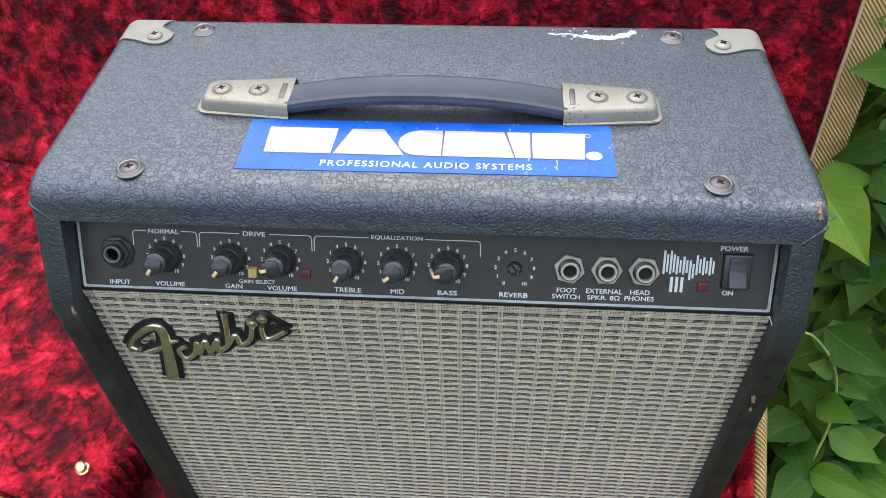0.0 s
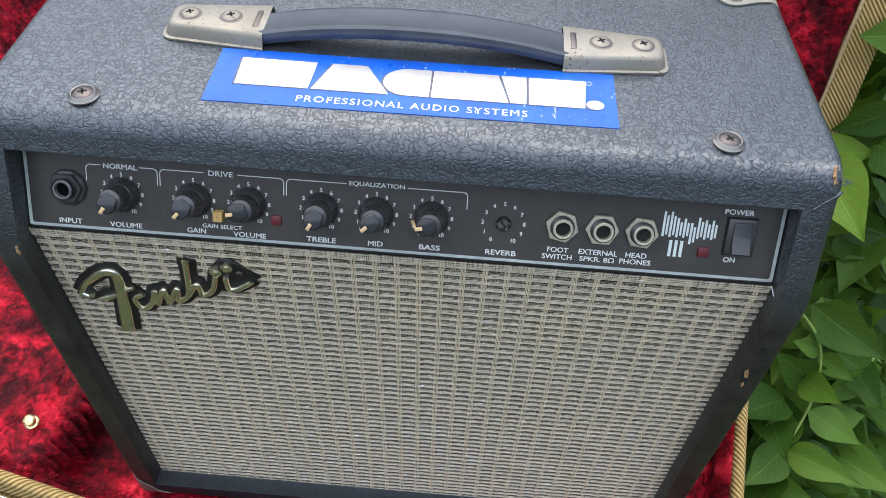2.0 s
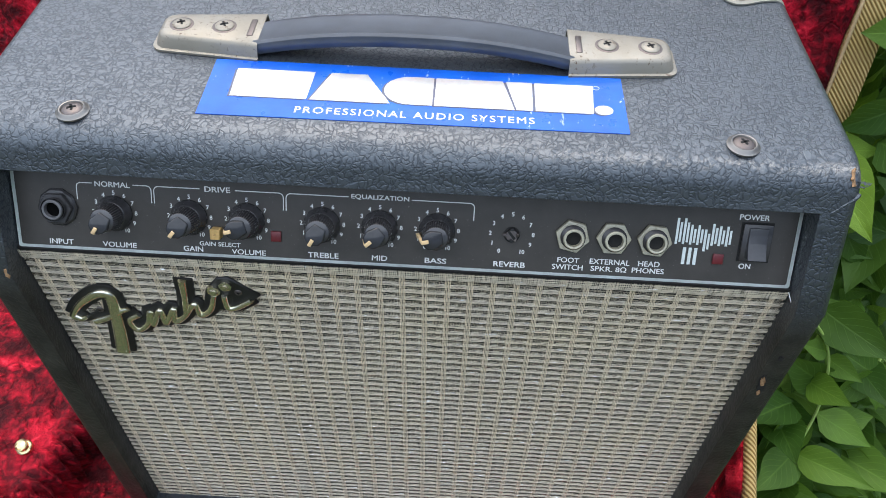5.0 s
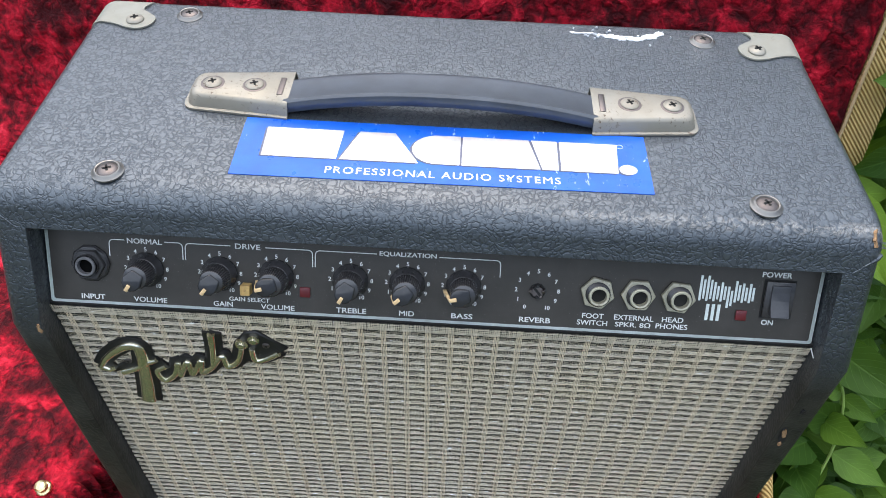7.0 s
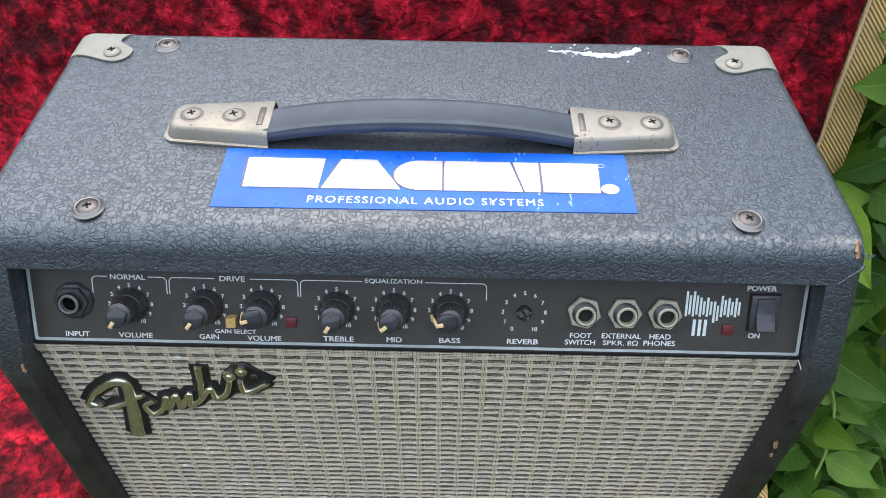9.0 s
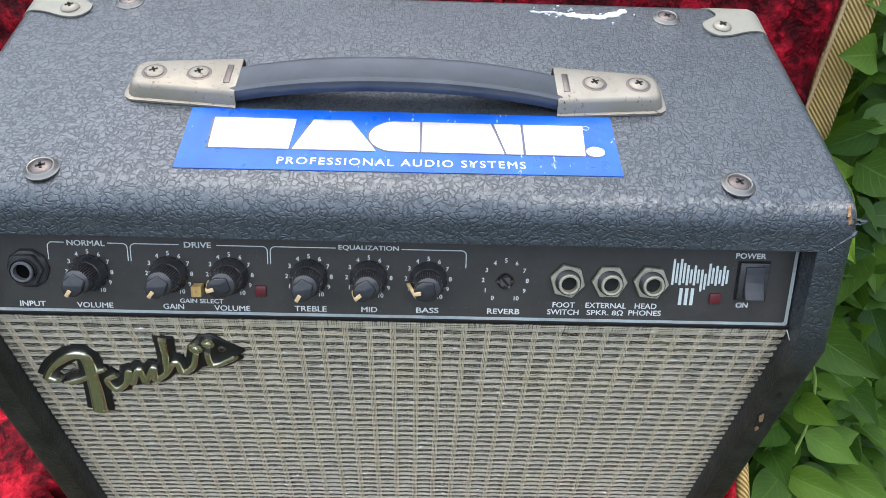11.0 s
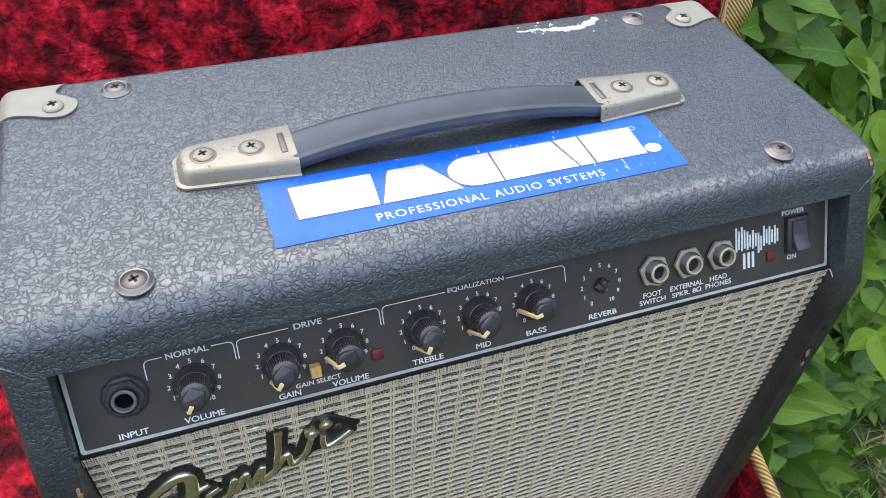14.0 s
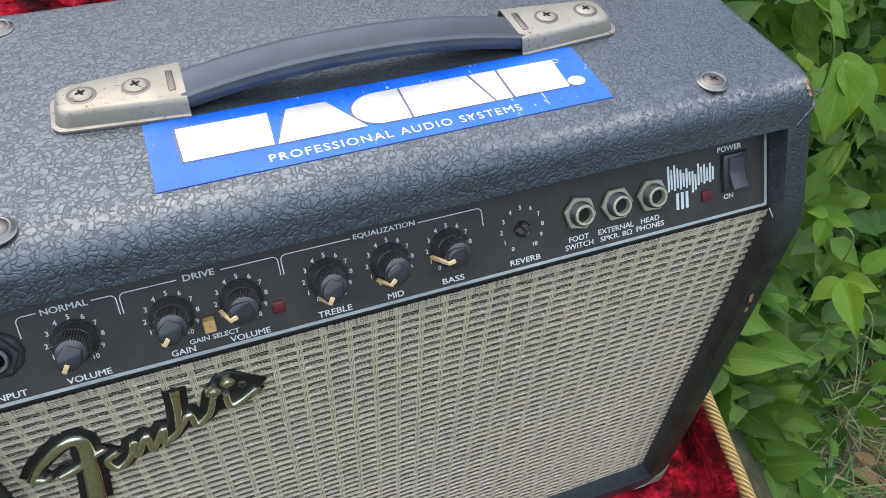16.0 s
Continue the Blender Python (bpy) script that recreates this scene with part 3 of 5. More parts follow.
def corner_piece(corner, inward, radius, label, plates, material):
    """plates: the reach of each face's plate, from its first axis to its second, for the faces across x, y and z."""
    bm = bmesh.new()
    c, w = Vector(corner), Vector(inward)
    t, rings, steps = 0.0011, 16, 72

    def wrap(p):
        q = Vector([max(v, radius) for v in p])
        n = q - p
        return q - n.normalized() * (radius + t) if n.length > 1e-7 else p

    for axis in range(3):
        u, v = [k for k in range(3) if k != axis]
        reach = plates[axis]
        grid = []
        for i in range(rings + 1):
            row = []
            for j in range(steps + 1):
                s = j / steps * (len(reach) - 1)
                k = min(len(reach) - 2, int(s))
                e = s - k
                e = e * e * (3 - 2 * e) if len(reach) < 9 else e
                a = math.pi / 2 * j / steps
                r = (reach[k] * (1 - e) + reach[k + 1] * e) * i / rings
                p = Vector((0.0, 0.0, 0.0))
                p[u], p[v] = r * math.cos(a), r * math.sin(a)
                row.append(bm.verts.new(c + Vector([g * h for g, h in zip(wrap(p), w)])))
            grid.append(row)
        for i in range(rings):
            for j in range(steps):
                bm.faces.new((grid[i][j], grid[i + 1][j], grid[i + 1][j + 1], grid[i][j + 1]))
    bmesh.ops.remove_doubles(bm, verts=bm.verts[:], dist=0.000004)
    bmesh.ops.recalc_face_normals(bm, faces=bm.faces)
    bmesh.ops.solidify(bm, geom=bm.faces[:], thickness=0.0009)
    far = 1.1 * max(max(r) for r in plates)
    for v in bm.verts:
        if (v.co - c).length > far:
            near = [e.other_vert(v).co for e in v.link_edges if (e.other_vert(v).co - c).length <= far]
            v.co = sum(near, Vector()) / len(near) if near else c
    return part("corner_protector", bm, material, amp, label)


for sx in (-1, 1):
    top_corner = corner_piece((sx * HALF - 0.0016, BACK, TOP), (-sx, -1, -1), 0.0085, "dull cream-grey metal corner protector", ([0.029, 0.027, 0.024, 0.022], [0.0325, 0.029, 0.022], TOP_PLATE), CORNER)
    screw_head(Matrix.Translation((sx * (HALF - (0.0248 if sx < 0 else 0.0288)), BACK - 0.0260, TOP + 0.0010)), 0.0050, top_corner, NICKEL, high=0.0022)
    corner_piece((sx * HALF, 0.0, BASE), (-sx, 1, 1), 0.0085, "worn nickel corner protector", ([0.022, 0.019, 0.022, 0.026], [0.028, 0.019, 0.021, 0.026], [0.028, 0.024, 0.022]), CORNER)

# handle
def strap_mesh():
    bm = bmesh.new()
    n, rings = 48, []
    section = [(-0.0136, -0.0012), (-0.0140, 0.0014), (-0.0134, 0.0036), (-0.0120, 0.0047), (-0.0108, 0.0046), (-0.0098, 0.0040), (0.0045, 0.0040), (0.0068, 0.0037), (0.0088, 0.0026), (0.0102, 0.0008), (0.0106, -0.0016), (0.0098, -0.0038), (0.0080, -0.0048), (-0.0105, -0.0050), (-0.0128, -0.0038)]
    for i in range(n + 1):
        s = -1 + 2 * i / n
        x = 0.088 * s
        z = TOP + 0.0036 + 0.0092 * max(0.0, 1 - (abs(s) / 0.93) ** 2.2)
        rings.append([bm.verts.new((x, 0.1045 + y * 0.96, z + k * 0.85)) for y, k in section])
    for a, b in zip(rings, rings[1:]):
        for k in range(len(section)):
            m = (k + 1) % len(section)
            bm.faces.new((a[k], a[m], b[m], b[k]))
    bm.faces.new(rings[0]), bm.faces.new(rings[-1])
    return bm


def cap_mesh(sx):
    """A pressed cap: a foot flange, sloping walls and a flat top, open towards the strap."""
    bm = bmesh.new()

    def ring(inset, z, x_out, half_in, half_out):
        pts = []
        for k in range(9):
            a = math.pi / 2 * k / 8
            pts.append((x_out - 0.006 + 0.006 * math.sin(a), -half_out + 0.006 - 0.006 * math.cos(a)))
        for k in range(9):
            a = math.pi / 2 * k / 8
            pts.append((x_out - 0.006 + 0.006 * math.cos(a), half_out - 0.006 + 0.006 * math.sin(a)))
        pts = [(0.0765, -half_in)] + pts + [(0.0765, half_in)]
        return [bm.verts.new((sx * x, 0.105 + y, z)) for x, y in pts]

    rows = [ring(0, TOP + 0.0002, 0.1308, 0.0172, 0.0130), ring(0, TOP + 0.0013, 0.1308, 0.0172, 0.0130), ring(0, TOP + 0.0017, 0.1292, 0.0160, 0.0118),
            ring(0, TOP + 0.0064, 0.1276, 0.0147, 0.0104), ring(0, TOP + 0.0077, 0.1266, 0.0139, 0.0096), ring(0, TOP + 0.0083, 0.1248, 0.0128, 0.0085)]
    for a, b in zip(rows, rows[1:]):
        for k in range(len(a) - 1):
            bm.faces.new((a[k], a[k + 1], b[k + 1], b[k]))
    bm.faces.new(rows[-1])
    bmesh.ops.recalc_face_normals(bm, faces=bm.faces)
    bmesh.ops.solidify(bm, geom=bm.faces[:], thickness=0.0008)
    return bm


strap = part("handle", strap_mesh(), STRAP, amp, "arched dark rubber strap handle")
for sx in (-1, 1):
    cap = part("handle_cap", cap_mesh(sx), NICKEL, strap, "pitted nickel end cap")
    for x in (0.0955, 0.1170):
        part("screw_seat", lathe([(0.0060, TOP + 0.0079), (0.0060, TOP + 0.0084), (0.0056, TOP + 0.0085)], 28, m=Matrix.Translation((sx * x, 0.105, 0))), DARK_SCREW, strap, "rust-stained screw seat")
        screw_head(Matrix.Translation((sx * x, 0.105, TOP + 0.0083)), 0.0047, strap, NICKEL, high=0.0014)
    part("cap_slot", box((sx * 0.0815 - 0.0016, 0.0975, TOP + 0.0077), (sx * 0.0815 + 0.0016, 0.1125, TOP + 0.0087), 0.0007), DARK_SCREW, strap, "pressed groove with rust")

# sticker
sticker = part("sticker", prism([(-0.0961, 0.0456), (0.1021, 0.0469), (0.1021, 0.0890), (-0.0967, 0.0884)], TOP - 0.0003, TOP + 0.0004, "z"), BLUE_VINYL, amp, "scuffed blue vinyl sticker", smooth=False)


def sign_block(points, name="emblem_block"):
    """A plain white block of the sticker's emblem with a grey drop edge."""
    part(name, prism([(x - 0.0011, y - 0.0005) for x, y in points], TOP, TOP + 0.00055, "z"), GREY_PRINT, sticker, smooth=False)
    return part(name, prism(points, TOP, TOP + 0.0007, "z"), WHITE_VINYL, sticker, "plain white block", smooth=False)


LO, HI = 0.0598, 0.0813
for x0, x1, lean, back in ((-0.0837, -0.0478, -0.0008, 0.0012), (-0.0462, -0.0085, 0.0076, -0.0127), (-0.0122, 0.0112, 0.0, 0.0), (0.0122, 0.0498, 0.0, -0.0054), (0.0508, 0.0584, -0.0050, 0.0), (0.0597, 0.0867, -0.0002, 0.0011)):
    if x0 == -0.0122:
        sign_block([(x1, LO), (x1, HI)] + [(x0 + 0.0125 - 0.0125 * math.sin(t), (LO + HI) / 2 + (HI - LO) / 2 * math.cos(t)) for t in [math.pi * (k + 0.5) / 12 for k in range(12)]])
        continue
    sign_block([(x0, LO), (x1, LO), (x1 + back, HI), (x0 + lean, HI)])
dot = [(0.0917 + 0.0043 * math.cos(2 * math.pi * i / 20), 0.0629 + 0.0035 * math.sin(2 * math.pi * i / 20)) for i in range(20)]
sign_block(dot, "emblem_dot")
lettering("PROFESSIONAL AUDIO SYSTEMS", 0.1106, (0.0039, 0.0522), Matrix.Translation((0, 0, TOP + 0.0004)) @ pose(0, 0, 0, 0, 0, 0.3), sticker, WHITE_VINYL, 0.010, spacing=1.2)
ring_mark = tube([(0.0893 + 0.0016 * math.cos(a), 0.0802 + 0.0014 * math.sin(a), TOP + 0.0004) for a in [2 * math.pi * i / 18 for i in range(18)]], 0.00018, 4, closed=True)
part("ring_mark", ring_mark, WHITE_VINYL, sticker)

# torn paper left on the top
rng = random.Random(4)
bm = bmesh.new()
flakes = [(0.094 + 0.0026 * k + rng.uniform(-0.001, 0.001), 0.1822 + 0.0004 * k - 0.0038 * math.sin(k / 12 * math.pi) + rng.uniform(-0.0008, 0.0008), rng.uniform(0.0028, 0.0052), rng.uniform(0.0016, 0.0034)) for k in range(13)]
flakes += [(0.073 + 0.0030 * k, 0.1840 - 0.0002 * k + rng.uniform(-0.0008, 0.0008), rng.uniform(0.0016, 0.0034), rng.uniform(0.0005, 0.0012)) for k in range(8)]
flakes += [(rng.uniform(0.070, 0.130), 0.1825 + rng.gauss(0, 0.0035), rng.uniform(0.0005, 0.0014), rng.uniform(0.0003, 0.0008)) for _ in range(16)]
for k, (x, y, a, b) in enumerate(flakes):
    edge = [rng.uniform(0.45, 1.0) for _ in range(18)]
    lift = TOP + 0.0004 + 0.00002 * k
    upper = [bm.verts.new((x + a * q * math.cos(2 * math.pi * i / 18), y + b * q * math.sin(2 * math.pi * i / 18), lift)) for i, q in enumerate(edge)]
    lower = [bm.verts.new((v.co.x, v.co.y, TOP - 0.0004)) for v in upper]
    bm.faces.new(upper)
    for i in range(18):
        bm.faces.new((upper[i], lower[i], lower[(i + 1) % 18], upper[(i + 1) % 18]))
part("paper_scrap", bm, PAPER, amp, "torn white paper left from a label", smooth=False)

# control panel, in its own plane: x across, y up the slope, z outwards
PANEL = Matrix(((1, 0, 0, 0), (0, 0.502, -0.865, 0.0135), (0, 0.865, 0.502, 0.336), (0, 0, 0, 1)))
PW = 0.1882
panel = part("control_panel", box((-PW, 0.0012, -0.0015), (PW, 0.046, 0.0)), BLACK_PAINT, amp, "black painted control panel", PANEL, smooth=False)
edge_pts = [(-PW, 0.046), (-PW, 0.0022), (-PW + 0.0010, 0.0012), (PW - 0.0010, 0.0012), (PW, 0.0022), (PW, 0.046)]
w = 0.0017
inner_pts = [(-PW + w, 0.046), (-PW + w, w + 0.0019), (-PW + w + 0.0007, w + 0.0012), (PW - w - 0.0007, w + 0.0012), (PW - w, w + 0.0019), (PW - w, 0.046)]
bm = bmesh.new()
a = [bm.verts.new((x, y, 0.0004)) for x, y in edge_pts]
b = [bm.verts.new((x, y, 0.0004)) for x, y in inner_pts]
for i in range(5):
    bm.faces.new((a[i], a[i + 1], b[i + 1], b[i]))
bmesh.ops.solidify(bm, geom=bm.faces[:], thickness=0.0006)
part("panel_edge", bm, PALE_EDGE, panel, "pale blue-grey edge line", PANEL, smooth=False)


def bracket(x0, x1, gap0, gap1, left=True, right=True):
    """The printed line that groups some dials, open round its word."""
    y, low, r = 0.0352, 0.0268, 0.0022
    runs = []
    arc = [(x0 + r - r * math.cos(t), y - r + r * math.sin(t)) for t in [math.pi / 2 * k / 5 for k in range(6)]]
    runs.append(([(x0, low)] if left else []) + arc + [(gap0, y)])
    arc = [(x1 - r + r * math.sin(t), y - r + r * math.cos(t)) for t in [math.pi / 2 * k / 5 for k in range(6)]]
    runs.append([(gap1, y)] + arc + ([(x1, low)] if right else []))
    for run in runs:
        bm = bmesh.new()
        half, rows = 0.00022, []
        for i, p in enumerate(run):
            q0, q1 = Vector(run[max(0, i - 1)]), Vector(run[min(len(run) - 1, i + 1)])
            d = (q1 - q0).normalized()
            n = Vector((-d.y, d.x)) * half
            rows.append((bm.verts.new((p[0] + n.x, p[1] + n.y, 0.0002)), bm.verts.new((p[0] - n.x, p[1] - n.y, 0.0002))))
        for p, q in zip(rows, rows[1:]):
            bm.faces.new((p[0], q[0], q[1], p[1]))
        part("bracket_line", bm, PRINT, panel, "", PANEL, smooth=False)


bracket(-0.1569, -0.1209, -0.1493, -0.1297)
bracket(-0.1196, -0.0574, -0.0975, -0.0805)
bracket(-0.0561, 0.0338, -0.0262, 0.0040)
for word, x, y, wide in (("NORMAL", -0.1395, 0.0350, 0.0170), ("DRIVE", -0.0890, 0.0352, 0.0122), ("EQUALIZATION", -0.0111, 0.0354, 0.0275),
                         ("INPUT", -0.1669, 0.0050, 0.0117), ("VOLUME", -0.1383, 0.0049, 0.0166), ("GAIN", -0.1020, 0.0049, 0.0095), ("GAIN SELECT", -0.0888, 0.0079, 0.0200),
                         ("VOLUME", -0.0748, 0.0046, 0.0166), ("TREBLE", -0.0383, 0.0051, 0.0149), ("MID", -0.0108, 0.0053, 0.0074), ("BASS", 0.0165, 0.0055, 0.0104),
                         ("REVERB", 0.0523, 0.0057, 0.0152), ("FOOT", 0.0806, 0.0096, 0.0104), ("SWITCH", 0.0805, 0.0060, 0.0148), ("EXTERNAL", 0.1006, 0.0097, 0.0192),
                         ("SPKR. 8\u03a9", 0.1004, 0.0061, 0.0172), ("HEAD", 0.1195, 0.0098, 0.0103), ("PHONES", 0.1194, 0.0063, 0.0154), ("POWER", 0.1661, 0.0357, 0.0140), ("ON", 0.1651, 0.0113, 0.0056)):
    lettering(word, wide, (x, y), PANEL, panel, PRINT, 0.020, height=0.0026 if word != "GAIN SELECT" else 0.0021)


def dial(x, y, radius=0.0103):
    """Numbers 0 to 10 round a control."""
    parts = []
    for k in range(11):
        a = radians(237 - k * 29.4)
        parts.append((str(k), (x + radius * math.cos(a), y + radius * 0.98 * math.sin(a))))
    for txt, c in parts:
        lettering(txt, None, c, PANEL, panel, PRINT, 0.022, "dial_number", height=0.00205)


def knob(x, y, turn):
    """A skirted, fluted control knob with a cream pointer; turn is the pointer's angle from the panel's x axis."""
    m = PANEL @ Matrix.Translation((x, y, 0)) @ pose(0, 0, 0, 0, 0, turn) @ Matrix.Diagonal((1.08, 1.08, 1.12, 1))
    steps = 144
    flute = lambda i, h: 1.0 + ((0.035, 0.05, 0.0, -0.07)[i % 4] if 0.0052 < h < 0.0124 else 0.0)
    profile = [(0.0081, 0.0004), (0.0082, 0.0014), (0.0080, 0.0019), (0.0066, 0.0042), (0.0064, 0.0047), (0.0061, 0.0049), (0.0061, 0.0053), (0.0053, 0.0122), (0.0051, 0.0127), (0.0047, 0.0129)]
    body = part("knob", lathe(profile, steps, wave=flute), KNOB_BODY, panel, "black fluted control knob", m)
    nose = prism([(-0.0030, -0.0028), (0.0016, -0.0043), (0.0042, -0.0036), (0.0058, -0.0016), (0.0058, 0.0016), (0.0042, 0.0036), (0.0016, 0.0043), (-0.0030, 0.0028)], 0.0100, 0.0152, "z", 0.0008, 3)
    for v in nose.verts:
        if v.co.z > 0.0134 and v.co.x < -0.002:
            v.co.z -= 0.0014
    part("grip", nose, KNOB_GLOSS, body, "glossy grip", m)
    bm = prism([(0.0078, 0.0020), (0.0094, 0.0020), (0.0062, 0.0156), (0.0030, 0.0158), (0.0030, 0.0150), (0.0053, 0.0146)], -0.0008, 0.0008, "y", 0.00012, 1)
    part("pointer", bm, IVORY, body, "cream pointer line", m)


ROW = 0.0209
for x, turn in ((-0.1393, 237), (-0.1029, 232), (-0.0751, 196), (-0.0387, 240), (-0.0110, 222), (0.0165, 192)):
    dial(x, ROW), knob(x, ROW, turn)
dial(0.0524, ROW)


def jack(x, y, metal):
    """A quarter-inch socket with a hexagonal nut and a threaded, open barrel."""
    m = PANEL @ Matrix.Translation((x, y, 0))
    spin = random.Random(int(x * 1e4)).uniform(-14, 14)
    outer = NUT if metal else BLACK_PLASTIC
    r = 0.0084 if metal else 0.0082
    hexa = [(r * math.cos(radians(60 * k + spin)), r * math.sin(radians(60 * k + spin))) for k in range(6)]
    base = part("jack_socket", lathe([(0.0096, 0.0002), (0.0096, 0.0010), (0.0088, 0.0019), (0.0076, 0.0021)], 10) if not metal else lathe([(0.0070, 0.0002), (0.0070, 0.0008), (0.0060, 0.0009)], 32), BLACK_PLASTIC, panel, "metal-rimmed phone jack" if metal else "black plastic phone jack", m)
    part("nut", prism(hexa, 0.0008, 0.0030 if metal else 0.0042, "z", 0.0003, 1), outer, base, "dull steel hexagonal nut" if metal else "", m)
    barrel = bmesh.new()
    threads = [(0.0061 - 0.00006 * k - (0.00035 if k % 2 else 0.0), 0.0028 + 0.00035 * k) for k in range(12)] if metal else [(0.0058, 0.0040), (0.0057, 0.0062)]
    tall = [[barrel.verts.new((q * math.cos(2 * math.pi * i / 32), q * math.sin(2 * math.pi * i / 32), z)) for i in range(32)] for q, z in threads]
    for a, b in zip(tall, tall[1:]):
        for i in range(32):
            barrel.faces.new((a[i], a[(i + 1) % 32], b[(i + 1) % 32], b[i]))
    part("barrel", barrel, BLACK_PLASTIC, base, "", m)
    h = 0.0072 if metal else 0.0068
    rim = bmesh.new()
    prof = [(0.0050, h - 0.0008), (0.0049, h), (0.0045, h + 0.0003), (0.0037, h + 0.0002), (0.0036, h - 0.0010), (0.0036, max(0.0044, h - 0.0034))]
    rings = [[rim.verts.new((q * math.cos(2 * math.pi * i / 32), q * math.sin(2 * math.pi * i / 32), z)) for i in range(32)] for q, z in prof]
    for a, b in zip(rings, rings[1:]):
        for i in range(32):
            rim.faces.new((a[i], a[(i + 1) % 32], b[(i + 1) % 32], b[i]))
    part("rim", rim, outer if metal else GREY_PLASTIC, base, "", m)
    # flat disc just below the rim; its dark colour paints the bore's shade
    part("hole", lathe([(0.0037, max(0.0043, h - 0.0036)), (0.0037, max(0.0045, h - 0.0034))], 24), BLACK_CLOTH if metal else DEEP, base, "", m)


jack(-0.1665, 0.0226, False)
for x in (0.0812, 0.1008, 0.1202):
    jack(x, 0.0222, True)

# bare reverb shaft, tan push button, red lamps, power switch
m = PANEL @ Matrix.Translation((0.0524, ROW, 0))
hole = part("control_hole", lathe([(0.0039, 0.0001), (0.0039, 0.0004)], 28), BLACK_CLOTH, panel, "empty round control hole", m)
part("bare_shaft", lathe([(0.0030, 0.0002), (0.0030, 0.0016), (0.0027, 0.0020)], 24), DARK_SCREW, hole, "bare split metal shaft", m)
part("shaft_slot", box((-0.0030, -0.0006, 0.0010), (0.0030, 0.0006, 0.0023)), BLACK_CLOTH, hole, "", m @ pose(0, 0, 0, 0, 0, -50))
for a, r, h in ((20, 0.0029, 0.0030), (95, 0.0026, 0.0022), (170, 0.0030, 0.0026), (255, 0.0027, 0.0033), (310, 0.0030, 0.0024)):
    part("broken_edge", prism([(-0.0011, -0.0006), (0.0008, -0.0008), (0.0012, 0.0005), (-0.0004, 0.0008)], 0.0004, h, "z", 0.0002, 1), SATIN_BLACK if a % 2 else DARK_SCREW, hole, "", m @ pose(0, 0, 0, 0, 0, a) @ Matrix.Translation((r, 0, 0)) @ pose(0, 0, 0, 8, -10, a))
m = PANEL @ Matrix.Translation((-0.0896, 0.0142, 0))
button = part("push_button", box((-0.0024, -0.0026, 0.0), (0.0024, 0.0026, 0.0052), 0.0003, 1), GOLD_BUTTON, panel, "tan plastic push button", m)
for ang in (45, 135):
    part("cross_mark", box((-0.0007, -0.00012, 0.0051), (0.0007, 0.00012, 0.00533)), CHIP_WOOD, button, "", m @ pose(0, 0, 0, 0, 0, ang))
for x, y in ((-0.0611, 0.0136), (0.1517, 0.0144)):
    part("indicator_lamp", box((x - 0.0026, y - 0.0026, 0.0), (x + 0.0026, y + 0.0026, 0.0012), 0.0004, 2), RED_LENS, panel, "unlit dark red square lamp", PANEL)
m = PANEL @ Matrix.Translation((0.1682, 0.0236, 0))
switch = part("power_switch", prism([(-0.0070, -0.0092), (0.0070, -0.0092), (0.0070, 0.0092), (-0.0070, 0.0092)], 0.0, 0.0022, "z", 0.0006, 2), BLACK_PLASTIC, panel, "black rocker power switch", m)
prof = [(-0.0076, 0.0018), (-0.0076, 0.0064), (-0.0040, 0.0046), (0.0, 0.0034), (0.0040, 0.0030), (0.0074, 0.0032), (0.0076, 0.0018)]
part("rocker", prism(prof, -0.0044, 0.0044, "x", 0.0003, 2), plain_material("grey_black_rocker", (0.05, 0.05, 0.055), 0.3, 0.0, 0.2, 150.0, 0.1), switch, "slate black rocker", m)

# product mark: plain upright bars in the panel's pale ink
for k in range(8):
    x = 0.1302 + 0.0034 * k
    tall = 0.0128 if k in (0, 1) else (0.0108 if k in (4, 5) else 0.0098)
    low = 0.0208 - (0.0030 if k == 4 else 0.0)
    part("emblem_bar", box((x, low, 0.00005), (x + 0.0011, low + tall, 0.0003)), PALE_EDGE, panel, "", PANEL, smooth=False)
    part("emblem_bar", box((x + 0.0017, low + 0.001, 0.00005), (x + 0.0027, low + tall - 0.002, 0.0003)), PALE_EDGE, panel, "", PANEL, smooth=False)
for k in range(3):
    part("emblem_bar", box((0.1346 + 0.0027 * k, 0.0108, 0.00005), (0.1361 + 0.0027 * k, 0.0192, 0.0003)), PALE_EDGE, panel, "", PANEL, smooth=False)
part("switch_frame_line", box((-0.0076, -0.0098, 0.00005), (0.0076, 0.0098, 0.0004)), BLACK_CLOTH, switch, "", m, smooth=False)

bm = tube(smooth_line([(0.1868, 0.0105, 0.3385), (0.1885, 0.0085, 0.3350), (0.1900, 0.0075, 0.3315), (0.1893, 0.0070, 0.3285)], 5), 0.0003, 5)
part("loose_thread", bm, PAPER, amp, "loose white thread at the panel's corner")

# grille cloth: black backing, woven silver bands
GZ0, GZ1 = 0.056, 0.3374
grille = part("grille_cloth", box((-INNER, GRILLE_Y, GZ0), (INNER, GRILLE_Y + 0.004, GZ1)), BLACK_CLOTH, amp, "silver and black woven grille cloth", smooth=False)


